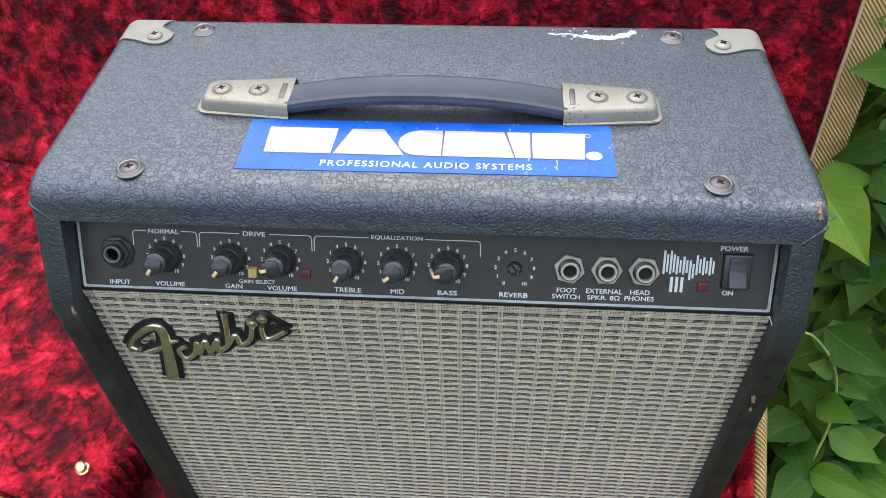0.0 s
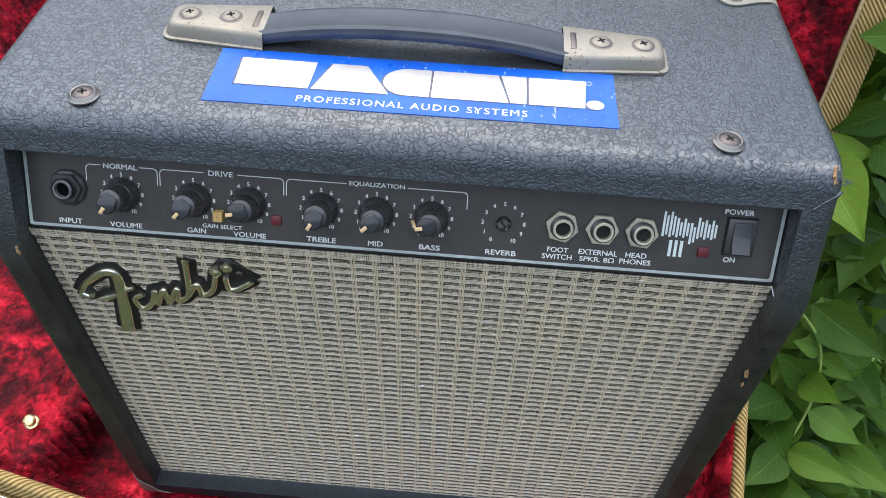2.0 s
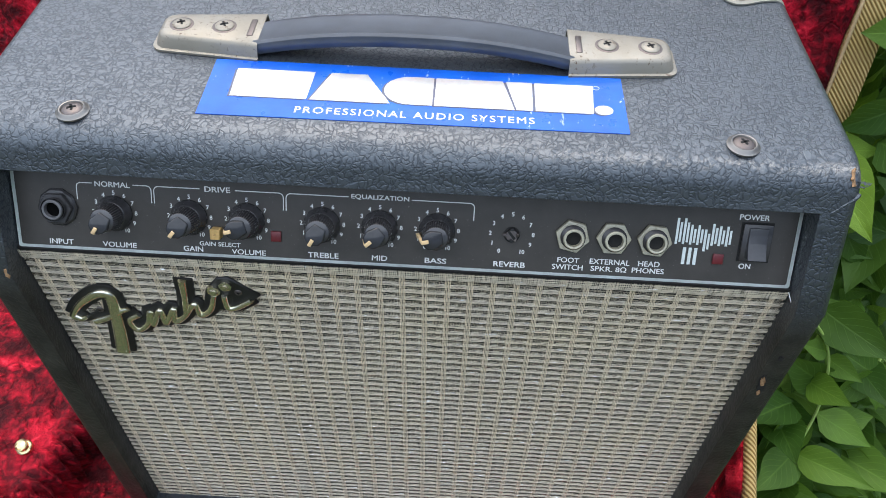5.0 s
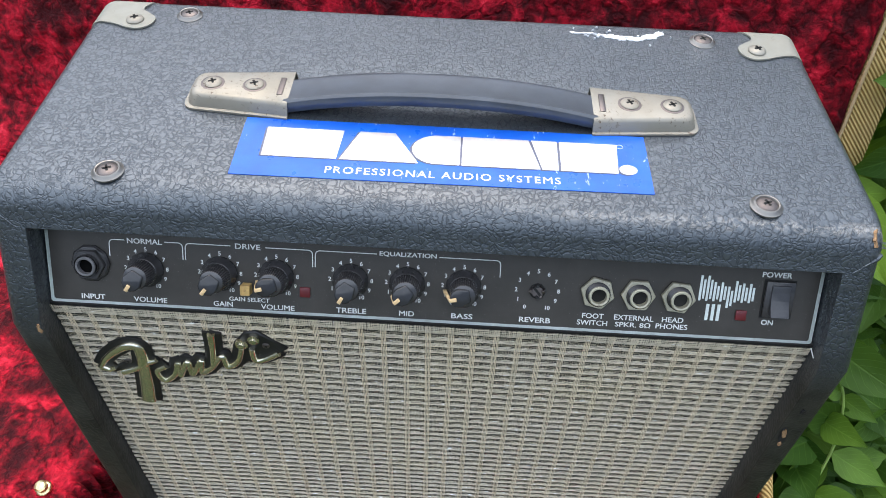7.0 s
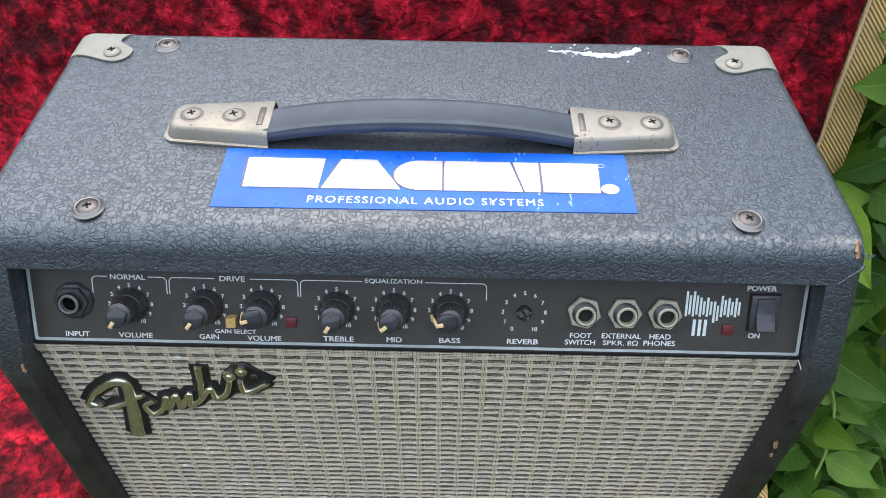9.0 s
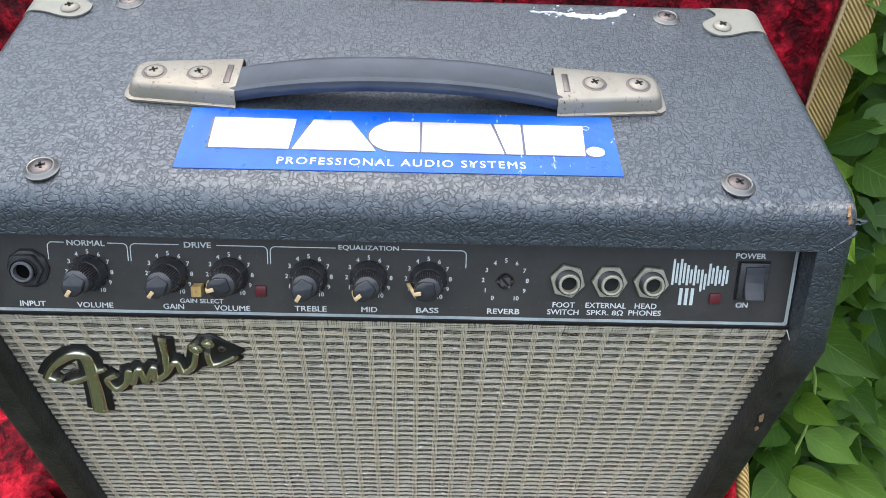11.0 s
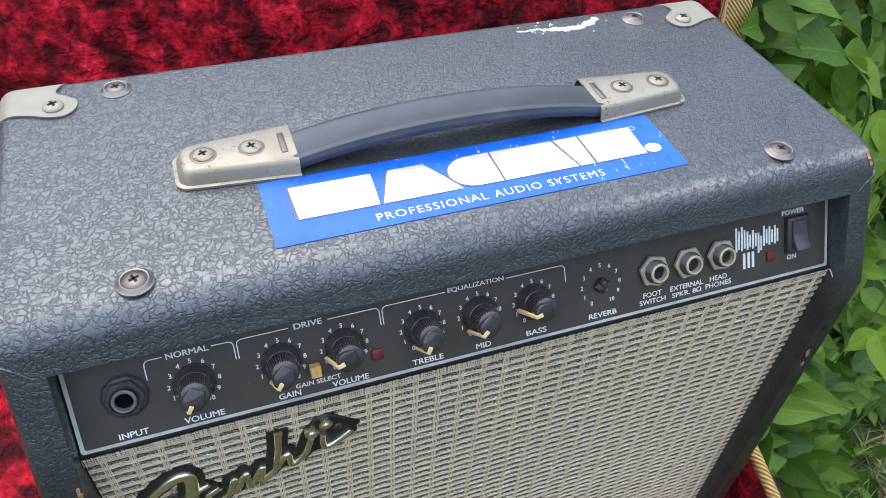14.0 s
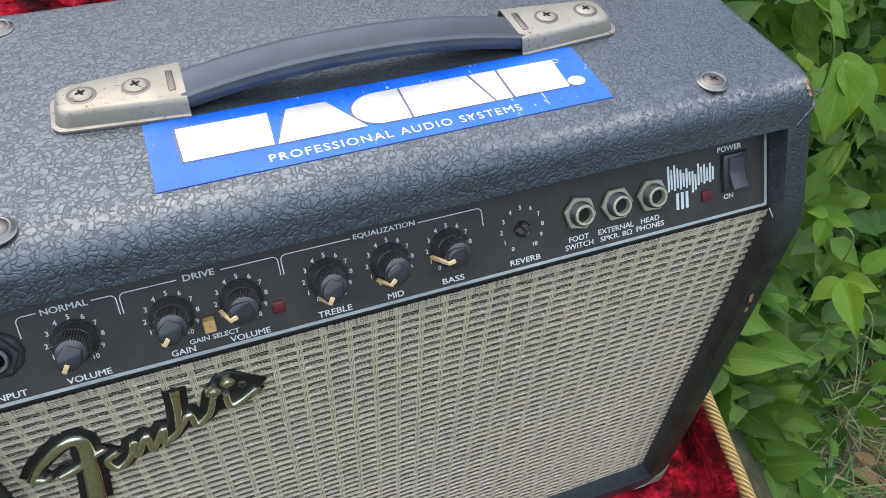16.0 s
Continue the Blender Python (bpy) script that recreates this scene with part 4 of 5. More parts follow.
def weave():
    """Bands of fine pale threads between rows of dark slots; upright threads divide the rows into cells."""
    rng = random.Random(21)
    px, pz = 0.01136, 0.00558
    verts, faces = [], []

    def strip(rows):
        base = len(verts)
        wide = len(rows[0])
        for r in rows:
            verts.extend(r)
        for i in range(len(rows) - 1):
            for k in range(wide - 1):
                a = base + i * wide + k
                faces.append((a, a + 1, a + wide + 1, a + wide))

    first = 0.0003 - 18 * px
    nx, nz = 36, int((GZ1 - GZ0) / pz) + 1
    G = GRILLE_Y
    for r in range(nz + 1):
        mid = 0.3289 - r * pz
        z = mid - pz / 2
        # fine threads make the pale band below each row of slots
        for d, thick in ((-0.00132, 0.00017), (-0.00080, 0.00018), (-0.00027, 0.00019), (0.00027, 0.00019), (0.00080, 0.00018), (0.00132, 0.00017)):
            rows = []
            lean = rng.uniform(-0.00008, 0.00008)
            for i in range(nx * 10):
                x = first + i * px / 10
                if x > INNER or x < -INNER or not GZ0 < z + d < GZ1:
                    continue
                s = math.cos(2 * math.pi * i / 10)
                c = z + lean + d * (1.0 - 0.03 * s) + rng.uniform(-0.00010, 0.00010)
                h = thick * (0.94 + 0.22 * s) + rng.uniform(-0.00007, 0.00006)
                out = 0.00062 * (1.0 - (d / 0.0018) ** 2) + 0.00010 * s + rng.uniform(0, 0.00010)
                rows.append([(x, G - 0.0001 - out, c - h), (x, G - 0.00036 - out, c), (x, G - 0.0001 - out, c + h)])
            if rows:
                strip(rows)
        # a thread runs through the slots and parts round the middle of each cell
        for sign in (-1, 1):
            rows = []
            for i in range(nx * 16):
                x = first + i * px / 16
                if x > INNER or x < -INNER or mid < GZ0:
                    continue
                eye = math.exp(-(((i % 16) - 8) / 1.9) ** 2)
                c = mid + sign * (0.00020 + 0.00042 * eye) + rng.uniform(-0.00012, 0.00012)
                h = 0.00020
                rows.append([(x, G - 0.0004, c - h), (x, G - 0.0005, c + h)])
            if rows:
                strip(rows)
        # fine upright threads comb the slots
        for i in range(nx * 14):
            x = first + i * px / 14 + rng.uniform(-0.00016, 0.00016)
            k = i % 14
            if abs(x) > INNER - 0.0006 or k == 0 or mid < GZ0 + 0.001:
                continue
            w = rng.uniform(0.00011, 0.00019)
            low, top = rng.choice(((-0.00155, 0.0), (0.0, 0.00155), (-0.00155, -0.0004), (-0.00155, 0.00155)))
            strip([[(x - w, G - 0.00016, mid + low), (x + w, G - 0.00016, mid + low)], [(x - w + rng.uniform(-0.0002, 0.0002), G - 0.00016, mid + top), (x + w, G - 0.00016, mid + top)]])
    # the selvedge under the panel: a pale run and close upright threads
    for i in range(int(2 * INNER / 0.00095)):
        x = -INNER + 0.0006 + i * 0.00095 + rng.uniform(-0.00025, 0.00025)
        w, top = rng.uniform(0.00016, 0.00032), GZ1 - rng.uniform(0.0, 0.0005)
        strip([[(x - w, G - 0.0012, GZ1 - rng.uniform(0.0046, 0.0066)), (x + w, G - 0.0012, GZ1 - 0.0054)], [(x - w + rng.uniform(-0.0003, 0.0003), G - 0.0013, top), (x + w, G - 0.0013, top)]])
    for z in (GZ1 - 0.0013, GZ1 - 0.0028, GZ1 - 0.0040, GZ1 - 0.0048, GZ1 - 0.0056):
        strip([[(-INNER + 0.001 + k * 0.002, G - 0.00135, z - 0.0003 + 0.0001 * math.sin(k * 0.9)), (-INNER + 0.001 + k * 0.002, G - 0.0015, z + 0.0001 * math.sin(k * 0.9)), (-INNER + 0.001 + k * 0.002, G - 0.00135, z + 0.0003)] for k in range(189)])
    across = (verts[:], faces[:])
    verts.clear(), faces.clear()
    # upright threads, four to a column
    for c in range(nx + 1):
        for d in (-0.00120, -0.00042, 0.00040, 0.00118):
            rows = []
            for k in range(nz * 4 + 4):
                z = GZ0 + k * pz / 4
                x = first + c * px + d + 0.00010 * math.sin(k * 1.57 + d * 4000) + rng.uniform(-0.00008, 0.00008)
                if z > GZ1 or abs(x) > INNER - 0.0006:
                    continue
                rows.append([(x - 0.00027, G - 0.00085, z), (x, G - 0.00118, z), (x + 0.00027, G - 0.00085, z)])
            if len(rows) > 1:
                strip(rows)
    out = []
    for v, f in (across, (verts, faces)):
        me = bpy.data.meshes.new("woven_threads")
        me.from_pydata(v, [], f)
        out.append(me)
    return out


cross_threads, upright_threads = weave()
tagged(part("cross_threads", cross_threads, THREAD, grille, "silver woven threads"), kind="stuff")
tagged(part("upright_threads", upright_threads, BEIGE_THREAD, grille, "beige upright threads"), kind="stuff")


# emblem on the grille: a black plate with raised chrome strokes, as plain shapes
def ribbon(line, width, y0, y1, bevel=0.35):
    """A raised stroke along points (x, z) with a changing half width, from y0 out to y1."""
    bm = bmesh.new()
    rows = []
    n = len(line)
    for i, p in enumerate(line):
        d = (line[min(n - 1, i + 1)] - line[max(0, i - 1)])
        d = Vector((d.x, 0, d.z)).normalized()
        s = Vector((-d.z, 0, d.x)) * width(i / (n - 1))
        c = Vector((p.x, 0, p.z))
        arc = [math.pi * q / 8 for q in range(9)]
        mid = y1 + (y0 - y1) * bevel
        rows.append([bm.verts.new(c + s + Vector((0, y0, 0)))] + [bm.verts.new(c + s * math.cos(a) + Vector((0, mid + (y1 - mid) * math.sin(a), 0))) for a in arc] + [bm.verts.new(c - s + Vector((0, y0, 0)))])
    for a, b in zip(rows, rows[1:]):
        for k in range(len(a) - 1):
            bm.faces.new((a[k], a[k + 1], b[k + 1], b[k]))
    bm.faces.new(rows[0]), bm.faces.new(rows[-1])
    return bm


EX, EZ = -0.1816, 0.2480
STROKES = [
    ([(0.0044, 0.0392), (0.0095, 0.0470), (0.0155, 0.0532), (0.0235, 0.0590), (0.0290, 0.0588), (0.0300, 0.0530), (0.0280, 0.0382), (0.0255, 0.0225), (0.0226, 0.0070)], lambda s: 0.0016 + 0.0024 * s),
    ([(0.0046, 0.0388), (0.0090, 0.0370), (0.0130, 0.0396)], lambda s: 0.0020 - 0.0010 * s),
    ([(0.0155, 0.0348), (0.0240, 0.0392), (0.0310, 0.0445), (0.0368, 0.0478)], lambda s: 0.0021 - 0.0008 * s),
    ([(0.0415, 0.0432), (0.0350, 0.0375), (0.0372, 0.0292), (0.0440, 0.0350), (0.0480, 0.0462), (0.0474, 0.0352), (0.0536, 0.0480), (0.0545, 0.0372), (0.0615, 0.0500), (0.0600, 0.0392), (0.0660, 0.0440), (0.0735, 0.0550), (0.0752, 0.0462), (0.0815, 0.0515), (0.0856, 0.0640)], lambda s: 0.0016),
    ([(0.0712, 0.0740), (0.0697, 0.0600), (0.0670, 0.0450)], lambda s: 0.0020 - 0.0006 * s),
    ([(0.0908, 0.0640), (0.0905, 0.0585), (0.0914, 0.0535), (0.0960, 0.0545), (0.1045, 0.0610)], lambda s: 0.0016),
]
plate = None
for pts, wd in STROKES:
    line = [Vector((EX + x, 0, EZ + z)) for x, z in pts]
    line = smooth_line(line, 14)
    wide = lambda s, f=wd: f(s) + 0.0030
    back = part("emblem_plate", ribbon(line, wide, GRILLE_Y - 0.0002, GRILLE_Y - 0.0024, 0.3), SATIN_BLACK, plate or amp, "" if plate else "black script-shaped emblem plate on the cloth")
    plate = plate or back
    part("emblem_stroke", ribbon(line, wd, GRILLE_Y - 0.0020, GRILLE_Y - 0.0046, 0.5), CHROME, plate, "raised chrome stroke")
for x, z, r in ((0.0860, 0.0672, 0.0022), (0.0927, 0.0716, 0.0020)):
    ringm = Matrix.Translation((EX + x, GRILLE_Y - 0.0034, EZ + z)) @ pose(0, 0, 0, 90, 0, 0)
    part("emblem_dot", lathe([(r + 0.0012, -0.002), (r + 0.0012, 0.0003), (r, 0.0006), (r * 0.9, 0.0016), (r * 0.4, 0.0018)], 24), CHROME, plate, "", ringm)
for x, z in ((0.0208, 0.0450), (0.0983, 0.0662)):
    screw_head(Matrix.Translation((EX + x, GRILLE_Y - 0.0023, EZ + z)) @ pose(0, 0, 0, 90, 0, 0), 0.0020, plate, DARK_SCREW, high=0.0008)
back = part("emblem_plate", prism([(EX + 0.084, EZ + 0.050), (EX + 0.094, EZ + 0.050), (EX + 0.1095, EZ + 0.0637), (EX + 0.0995, EZ + 0.0728), (EX + 0.0945, EZ + 0.0772), (EX + 0.0885, EZ + 0.0760), (EX + 0.081, EZ + 0.066)], GRILLE_Y - 0.0022, GRILLE_Y - 0.0002, "y", 0.0006, 1), SATIN_BLACK, plate)

# ---- the open instrument case ----
CASE = pose(0, 0, 0, 0, 0, -12.83)
RIGHT, LEFT, FRONT, HINGE, RIM, FLOOR = 0.237, -0.85, -0.0745, 0.268, 0.088, 0.036
case = thing("instrument_case", CASE @ Vector((-0.3, 0.1, -0.006)), "open tweed-covered instrument case lined with red crushed velvet", "case")


def rounded_rect(x0, x1, y0, y1, r, step=0.01):
    """Points and outward directions round a rectangle with rounded corners."""
    out = []
    corners = [(x1 - r, y0 + r, -90), (x1 - r, y1 - r, 0), (x0 + r, y1 - r, 90), (x0 + r, y0 + r, 180)]
    for k, (cx, cy, a0) in enumerate(corners):
        for i in range(9):
            a = radians(a0 + 90 * i / 8)
            out.append((Vector((cx + r * math.cos(a), cy + r * math.sin(a))), Vector((math.cos(a), math.sin(a)))))
        nx, ny, na = corners[(k + 1) % 4]
        d = Vector((math.cos(radians(na)), math.sin(radians(na))))
        p, q = out[-1][0], Vector((nx, ny)) + r * d
        n = max(1, int((q - p).length / step))
        out += [(p.lerp(q, i / n), d) for i in range(1, n)]
    return out


def swept(path, section, m, wobble=None):
    """Sweeps a section of (outward, up) pairs round a closed path, with lengths in metres as UV."""
    bm = bmesh.new()
    uvl = bm.loops.layers.uv.verify()
    vs = [0.0]
    for a, b in zip(section, section[1:]):
        vs.append(vs[-1] + math.dist(a, b))
    rings, us, total = [], [], 0.0
    for i, (p, d) in enumerate(path):
        if i:
            total += (p - path[i - 1][0]).length
        us.append(total)
        ring = []
        for o, h in section:
            v = Vector((p.x + o * d.x, p.y + o * d.y, h))
            ring.append(bm.verts.new(m @ (v + wobble(v, d) if wobble else v)))
        rings.append(ring)
    us.append(total + (path[0][0] - path[-1][0]).length)
    n = len(path)
    for i in range(n):
        a, b = rings[i], rings[(i + 1) % n]
        for k in range(len(section) - 1):
            f = bm.faces.new((a[k], b[k], b[k + 1], a[k + 1]))
            for loop, uv in zip(f.loops, ((us[i], vs[k]), (us[i + 1], vs[k]), (us[i + 1], vs[k + 1]), (us[i], vs[k + 1]))):
                loop[uvl].uv = uv
    return bm


def half_round(w, low_in, top, low_out, n=8):
    arc = [(w / 2 - w / 2 * math.cos(math.pi * i / n), top - w / 2 + w / 2 * math.sin(math.pi * i / n)) for i in range(n + 1)]
    return [(0.0, low_in)] + arc + [(w, low_out)]


def crush(p, amount=0.004, scale=26.0):
    """The uneven lie of crushed plush, in metres along the surface's normal."""
    return amount * (noise.noise(p * scale) + 0.6 * noise.noise(p * scale * 2.7 + Vector((3, 1, 7))) + 0.35 * noise.noise(p * scale * 6.1))


body_path = rounded_rect(LEFT, RIGHT, FRONT, HINGE, 0.028)
case_body = part("case_body", swept(body_path, half_round(0.0095, 0.0, RIM, -0.006), CASE), TWEED, case, "yellow-brown twill tweed case body")
part("case_bottom", box((LEFT + 0.004, FRONT + 0.004, -0.006), (RIGHT - 0.004, HINGE - 0.004, 0.006)), TWEED, case_body, "", CASE)
walls = swept(body_path, [(0.001, RIM - 0.006), (-0.004, RIM - 0.008), (-0.006, 0.06), (-0.006, 0.045), (-0.010, FLOOR - 0.004)], CASE, lambda v, d: Vector((d.x, d.y, 0.4)) * crush(v, 0.0035, 30))
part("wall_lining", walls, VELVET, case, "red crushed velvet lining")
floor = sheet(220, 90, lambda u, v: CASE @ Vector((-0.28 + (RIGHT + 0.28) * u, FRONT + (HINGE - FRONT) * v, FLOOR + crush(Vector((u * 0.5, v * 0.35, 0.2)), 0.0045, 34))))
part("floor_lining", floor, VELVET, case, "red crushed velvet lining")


def cover_at(u, v):
    """The plush top of the inner compartment and its gathered side."""
    y = FRONT + 0.004 + (HINGE - FRONT - 0.008) * v
    edge, top, r = -0.262, 0.083, 0.018
    run = 0.58 * u
    flat = edge - r - LEFT
    if run < 0.58 - 0.085:
        x, z, n = LEFT + flat * run / (0.58 - 0.085), top, Vector((0, 0, 1))
    else:
        t = (run - (0.58 - 0.085)) / 0.085
        a = min(1.0, t / 0.35) * math.pi / 2
        x, z = edge - r + r * math.sin(a), top - r + r * math.cos(a) - max(0.0, t - 0.35) / 0.65 * (top - r - FLOOR + 0.004)
        n = Vector((math.sin(a), 0, math.cos(a)))
    p = Vector((x, y, z))
    gather = 0.0042 * math.sin(y * 640 + 2.5 * noise.noise(p * 20)) * max(0.0, n.x)
    return CASE @ (p + n * (crush(p, 0.004, 28) + gather))


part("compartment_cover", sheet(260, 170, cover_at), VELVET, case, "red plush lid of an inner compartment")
stud_at = Matrix.Translation((-0.2887, 0.0292, 0.0860)) @ pose(0, 0, 0, 8, -6, 0) @ Matrix.Scale(0.8, 4)
stud = part("stud", lathe([(0.0072, -0.002), (0.0074, 0.0012), (0.0062, 0.0024), (0.0052, 0.0026), (0.0050, 0.0052), (0.0058, 0.0060), (0.0060, 0.0072), (0.0050, 0.0080), (0.0040, 0.0072), (0.0030, 0.0074), (0.0004, 0.0078)], 32), BRASS, case, "brass snap stud", stud_at)

# the nap of the plush stands over the rim
rng = random.Random(31)
verts, faces = [], []
for k in range(15000):
    if k % 3:
        p, out = Vector((rng.uniform(-0.50, RIGHT - 0.02), FRONT + 0.002, RIM - 0.007)), Vector((0, -1, 0))
    else:
        p, out = Vector((RIGHT - 0.002, rng.uniform(FRONT + 0.02, HINGE - 0.02), RIM - 0.007)), Vector((1, 0, 0))
    p += -out * rng.uniform(0.0, 0.010) + Vector((0, 0, rng.uniform(-0.004, 0.001)))
    side = Vector((out.y, out.x, 0)) * rng.uniform(0.0002, 0.0006)
    tip = p + out * rng.uniform(-0.001, 0.004) + side * rng.uniform(-3, 3) + Vector((0, 0, rng.uniform(0.002, 0.0065)))
    b = len(verts)
    verts += [tuple(CASE @ v) for v in (p - side, p + side, tip)]
    faces.append((b, b + 1, b + 2))
me = bpy.data.meshes.new("rim_nap")
me.from_pydata(verts, [], faces)
tagged(part("rim_nap", me, VELVET, case, "red plush nap along the rim", smooth=False), kind="stuff")

# lid, leaning back on its hinge
LEAN = math.atan(0.27)
LID = CASE @ Matrix.Translation((0, HINGE + 0.007, RIM)) @ Matrix(((1, 0, 0, 0), (0, math.sin(LEAN), -math.cos(LEAN), 0), (0, math.cos(LEAN), math.sin(LEAN), 0), (0, 0, 0, 1)))
lid_path = rounded_rect(LEFT, RIGHT, 0.0, 0.36, 0.03)
lid = part("case_lid", swept(lid_path, [(0.0, -0.034), (0.0, -0.002), (0.001, -0.0004), (0.003, 0.0), (0.019, 0.0), (0.022, -0.002), (0.023, -0.006), (0.023, -0.045)], LID), TWEED_LID, case, "tweed-covered lid standing open")
part("lid_back", box((LEFT - 0.02, -0.02, -0.048), (RIGHT + 0.02, 0.38, -0.040)), TWEED, lid, "", LID)


def lid_lining_at(u, v):
    x, y = LEFT + 0.001 + (RIGHT - LEFT - 0.002) * u, 0.001 + 0.358 * v
    rim = min(x - LEFT, RIGHT - x, y, 0.36 - y)
    dish = -0.032 + 0.024 * math.exp(-rim / 0.012)
    p = Vector((x, y, 0.7))
    fold = 0.003 * math.sin(y * 95 + 3 * noise.noise(Vector((x * 5, y * 9, 2)))) * noise.noise(Vector((x * 4, y * 4, 9)))
    return LID @ Vector((x, y, dish + crush(p, 0.0055, 22) + fold))


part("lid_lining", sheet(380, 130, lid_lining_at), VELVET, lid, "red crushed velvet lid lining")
UP, OUT = Vector((0, math.sin(LEAN), math.cos(LEAN))), Vector((0, -math.cos(LEAN), math.sin(LEAN)))
foot = Vector((0, HINGE + 0.007, RIM))
roll = smooth_line([Vector((0, HINGE - 0.008, 0.045)), Vector((0, HINGE - 0.009, 0.080)), Vector((0, HINGE - 0.002, 0.0965)), Vector((0, HINGE + 0.010, 0.0960)), foot + UP * 0.010 + OUT * 0.006, foot + UP * 0.026 + OUT * 0.003, foot + UP * 0.044 - OUT * 0.018, foot + UP * 0.060 - OUT * 0.030], 5)


def roll_at(u, v):
    k = v * (len(roll) - 1)
    i = min(len(roll) - 2, int(k))
    p = roll[i].lerp(roll[i + 1], k - i) + Vector((LEFT + 0.004 + (RIGHT - LEFT - 0.008) * u, 0, 0))
    return CASE @ (p + Vector((0, -0.8, 0.6)) * crush(p, 0.0028, 30))


part("hinge_lining", sheet(300, 24, roll_at), VELVET, case, "red crushed velvet over the hinge")
piping = [LID @ Vector((p.x - 0.0006 * d.x, p.y - 0.0006 * d.y, -0.001)) for p, d in lid_path]
part("lid_piping", tube(piping, 0.0013, 6, closed=True), plain_material("tan_piping", (0.5, 0.36, 0.2), 0.6, 0.0, 0.2, 200.0, 0.1), lid, "thin tan piping")

# draw latch on the front wall
lm = CASE @ Matrix.Translation((-0.262, FRONT - 0.0110, 0.064))
latch = part("latch", box((-0.056, -0.004, -0.034), (0.030, 0.0, 0.002), 0.0012, 2), LATCH, case, "polished brass-plated draw latch", lm)
part("latch_bar", tube([(-0.014, -0.0045, 0.003), (0.044, -0.0045, 0.003)], 0.0024, 10), BRASS, latch, "brass hinge bar", lm)
part("latch_bail", tube([(-0.054, -0.006, 0.012), (-0.030, -0.006, 0.012), (-0.028, -0.008, -0.010), (-0.056, -0.008, -0.010)], 0.0022, 8, closed=True), BRASS, latch, "", lm)
for x in (-0.004, 0.024):
    part("latch_arm", box((x - 0.0014, -0.010, -0.020), (x + 0.0014, -0.004, 0.003), 0.0005, 1), BRASS, latch, "", lm)

# ---- ground and plants ----
def ground_height(x, y):
    cx, cy = 0.975 * x - 0.222 * y, 0.222 * x + 0.975 * y
    d = max(LEFT - 0.03 - cx, cx - RIGHT - 0.02, FRONT - 0.06 - cy, cy - HINGE - 0.12, 0.0)
    t = min(1.0, d / 0.30)
    t = t * t * (3 - 2 * t)
    rough = 0.012 * noise.noise(Vector((x * 6, y * 6, 0))) * min(1.0, d / 0.1)
    return -0.008 - 0.32 * t + rough


def spread(u):
    """Even cells near the case, then ever wider ones out to the horizon."""
    s = 2 * u - 1
    return math.copysign(1.6 * abs(s) / 0.8 if abs(s) < 0.8 else 1.6 * math.exp((abs(s) - 0.8) / 0.2 * 4.6), s)


ground = part("ground", sheet(150, 150, lambda u, v: Vector((spread(u), spread(v), ground_height(spread(u), spread(v))))), GROUND, None)
tagged(ground, "earth bank with weeds, straw and leaf litter", "ground", kind="structure")


def leaf_mesh(name, width, fold, droop, heart=0.0, material=None, nu=6, nv=10):
    """A pointed oval leaf of length 1 along y, stalk end at the origin, folded at its midrib."""
    def at(u, v):
        s = 2 * u - 1
        prof = math.sin(math.pi * min(1.0, v * 0.98 + 0.02) ** 0.72) ** 0.9 * (1 - 0.55 * v ** 3) if 0 < v < 1 else 0.0
        half = width / 2 * prof
        x = s * half
        y = v - heart * abs(s) * math.exp(-v * 9)
        z = fold * abs(x) - droop * v * v + 0.03 * math.sin(v * 17 + s * 2) * abs(s) * width
        return Vector((x, y, z))

    bm = sheet(nu, nv, at, uv=lambda u, v: (u, v))
    me = bpy.data.meshes.new(name)
    bm.to_mesh(me), bm.free()
    me.materials.append(material)
    me.shade_smooth()
    return me


LEAVES = {}
for key, mt in (("g", LEAF), ("f", LEAF_FRESH), ("y", LEAF_YELLOW), ("d", LEAF_DARK), ("b", LEAF_BROWN)):
    LEAVES[key] = [leaf_mesh("leaf", w, f, d, h, mt) for w, f, d, h in ((0.62, 0.35, 0.12, 0.05), (0.70, 0.2, 0.22, 0.08), (0.52, 0.45, 0.3, 0.03), (0.66, 0.3, 0.05, 0.1))]


def leaf_pose(at, aim, up, size):
    """A leaf that grows from at towards aim, with its face towards up."""
    y = Vector(aim).normalized()
    z = Vector(up)
    z = (z - y * z.dot(y)).normalized()
    x = y.cross(z)
    m = Matrix((x, y, z)).transposed().to_4x4()
    return Matrix.Translation(at) @ m @ Matrix.Diagonal((size, size, size, 1))


def add_leaf(parent, m, key, kind):
    ob = new("leaf", LEAVES[key][kind % 4])
    ob.parent = parent
    ob.matrix_parent_inverse = WORLD[parent.name].inverted()
    ob.matrix_basis = m
    WORLD[ob.name] = m
    return ob


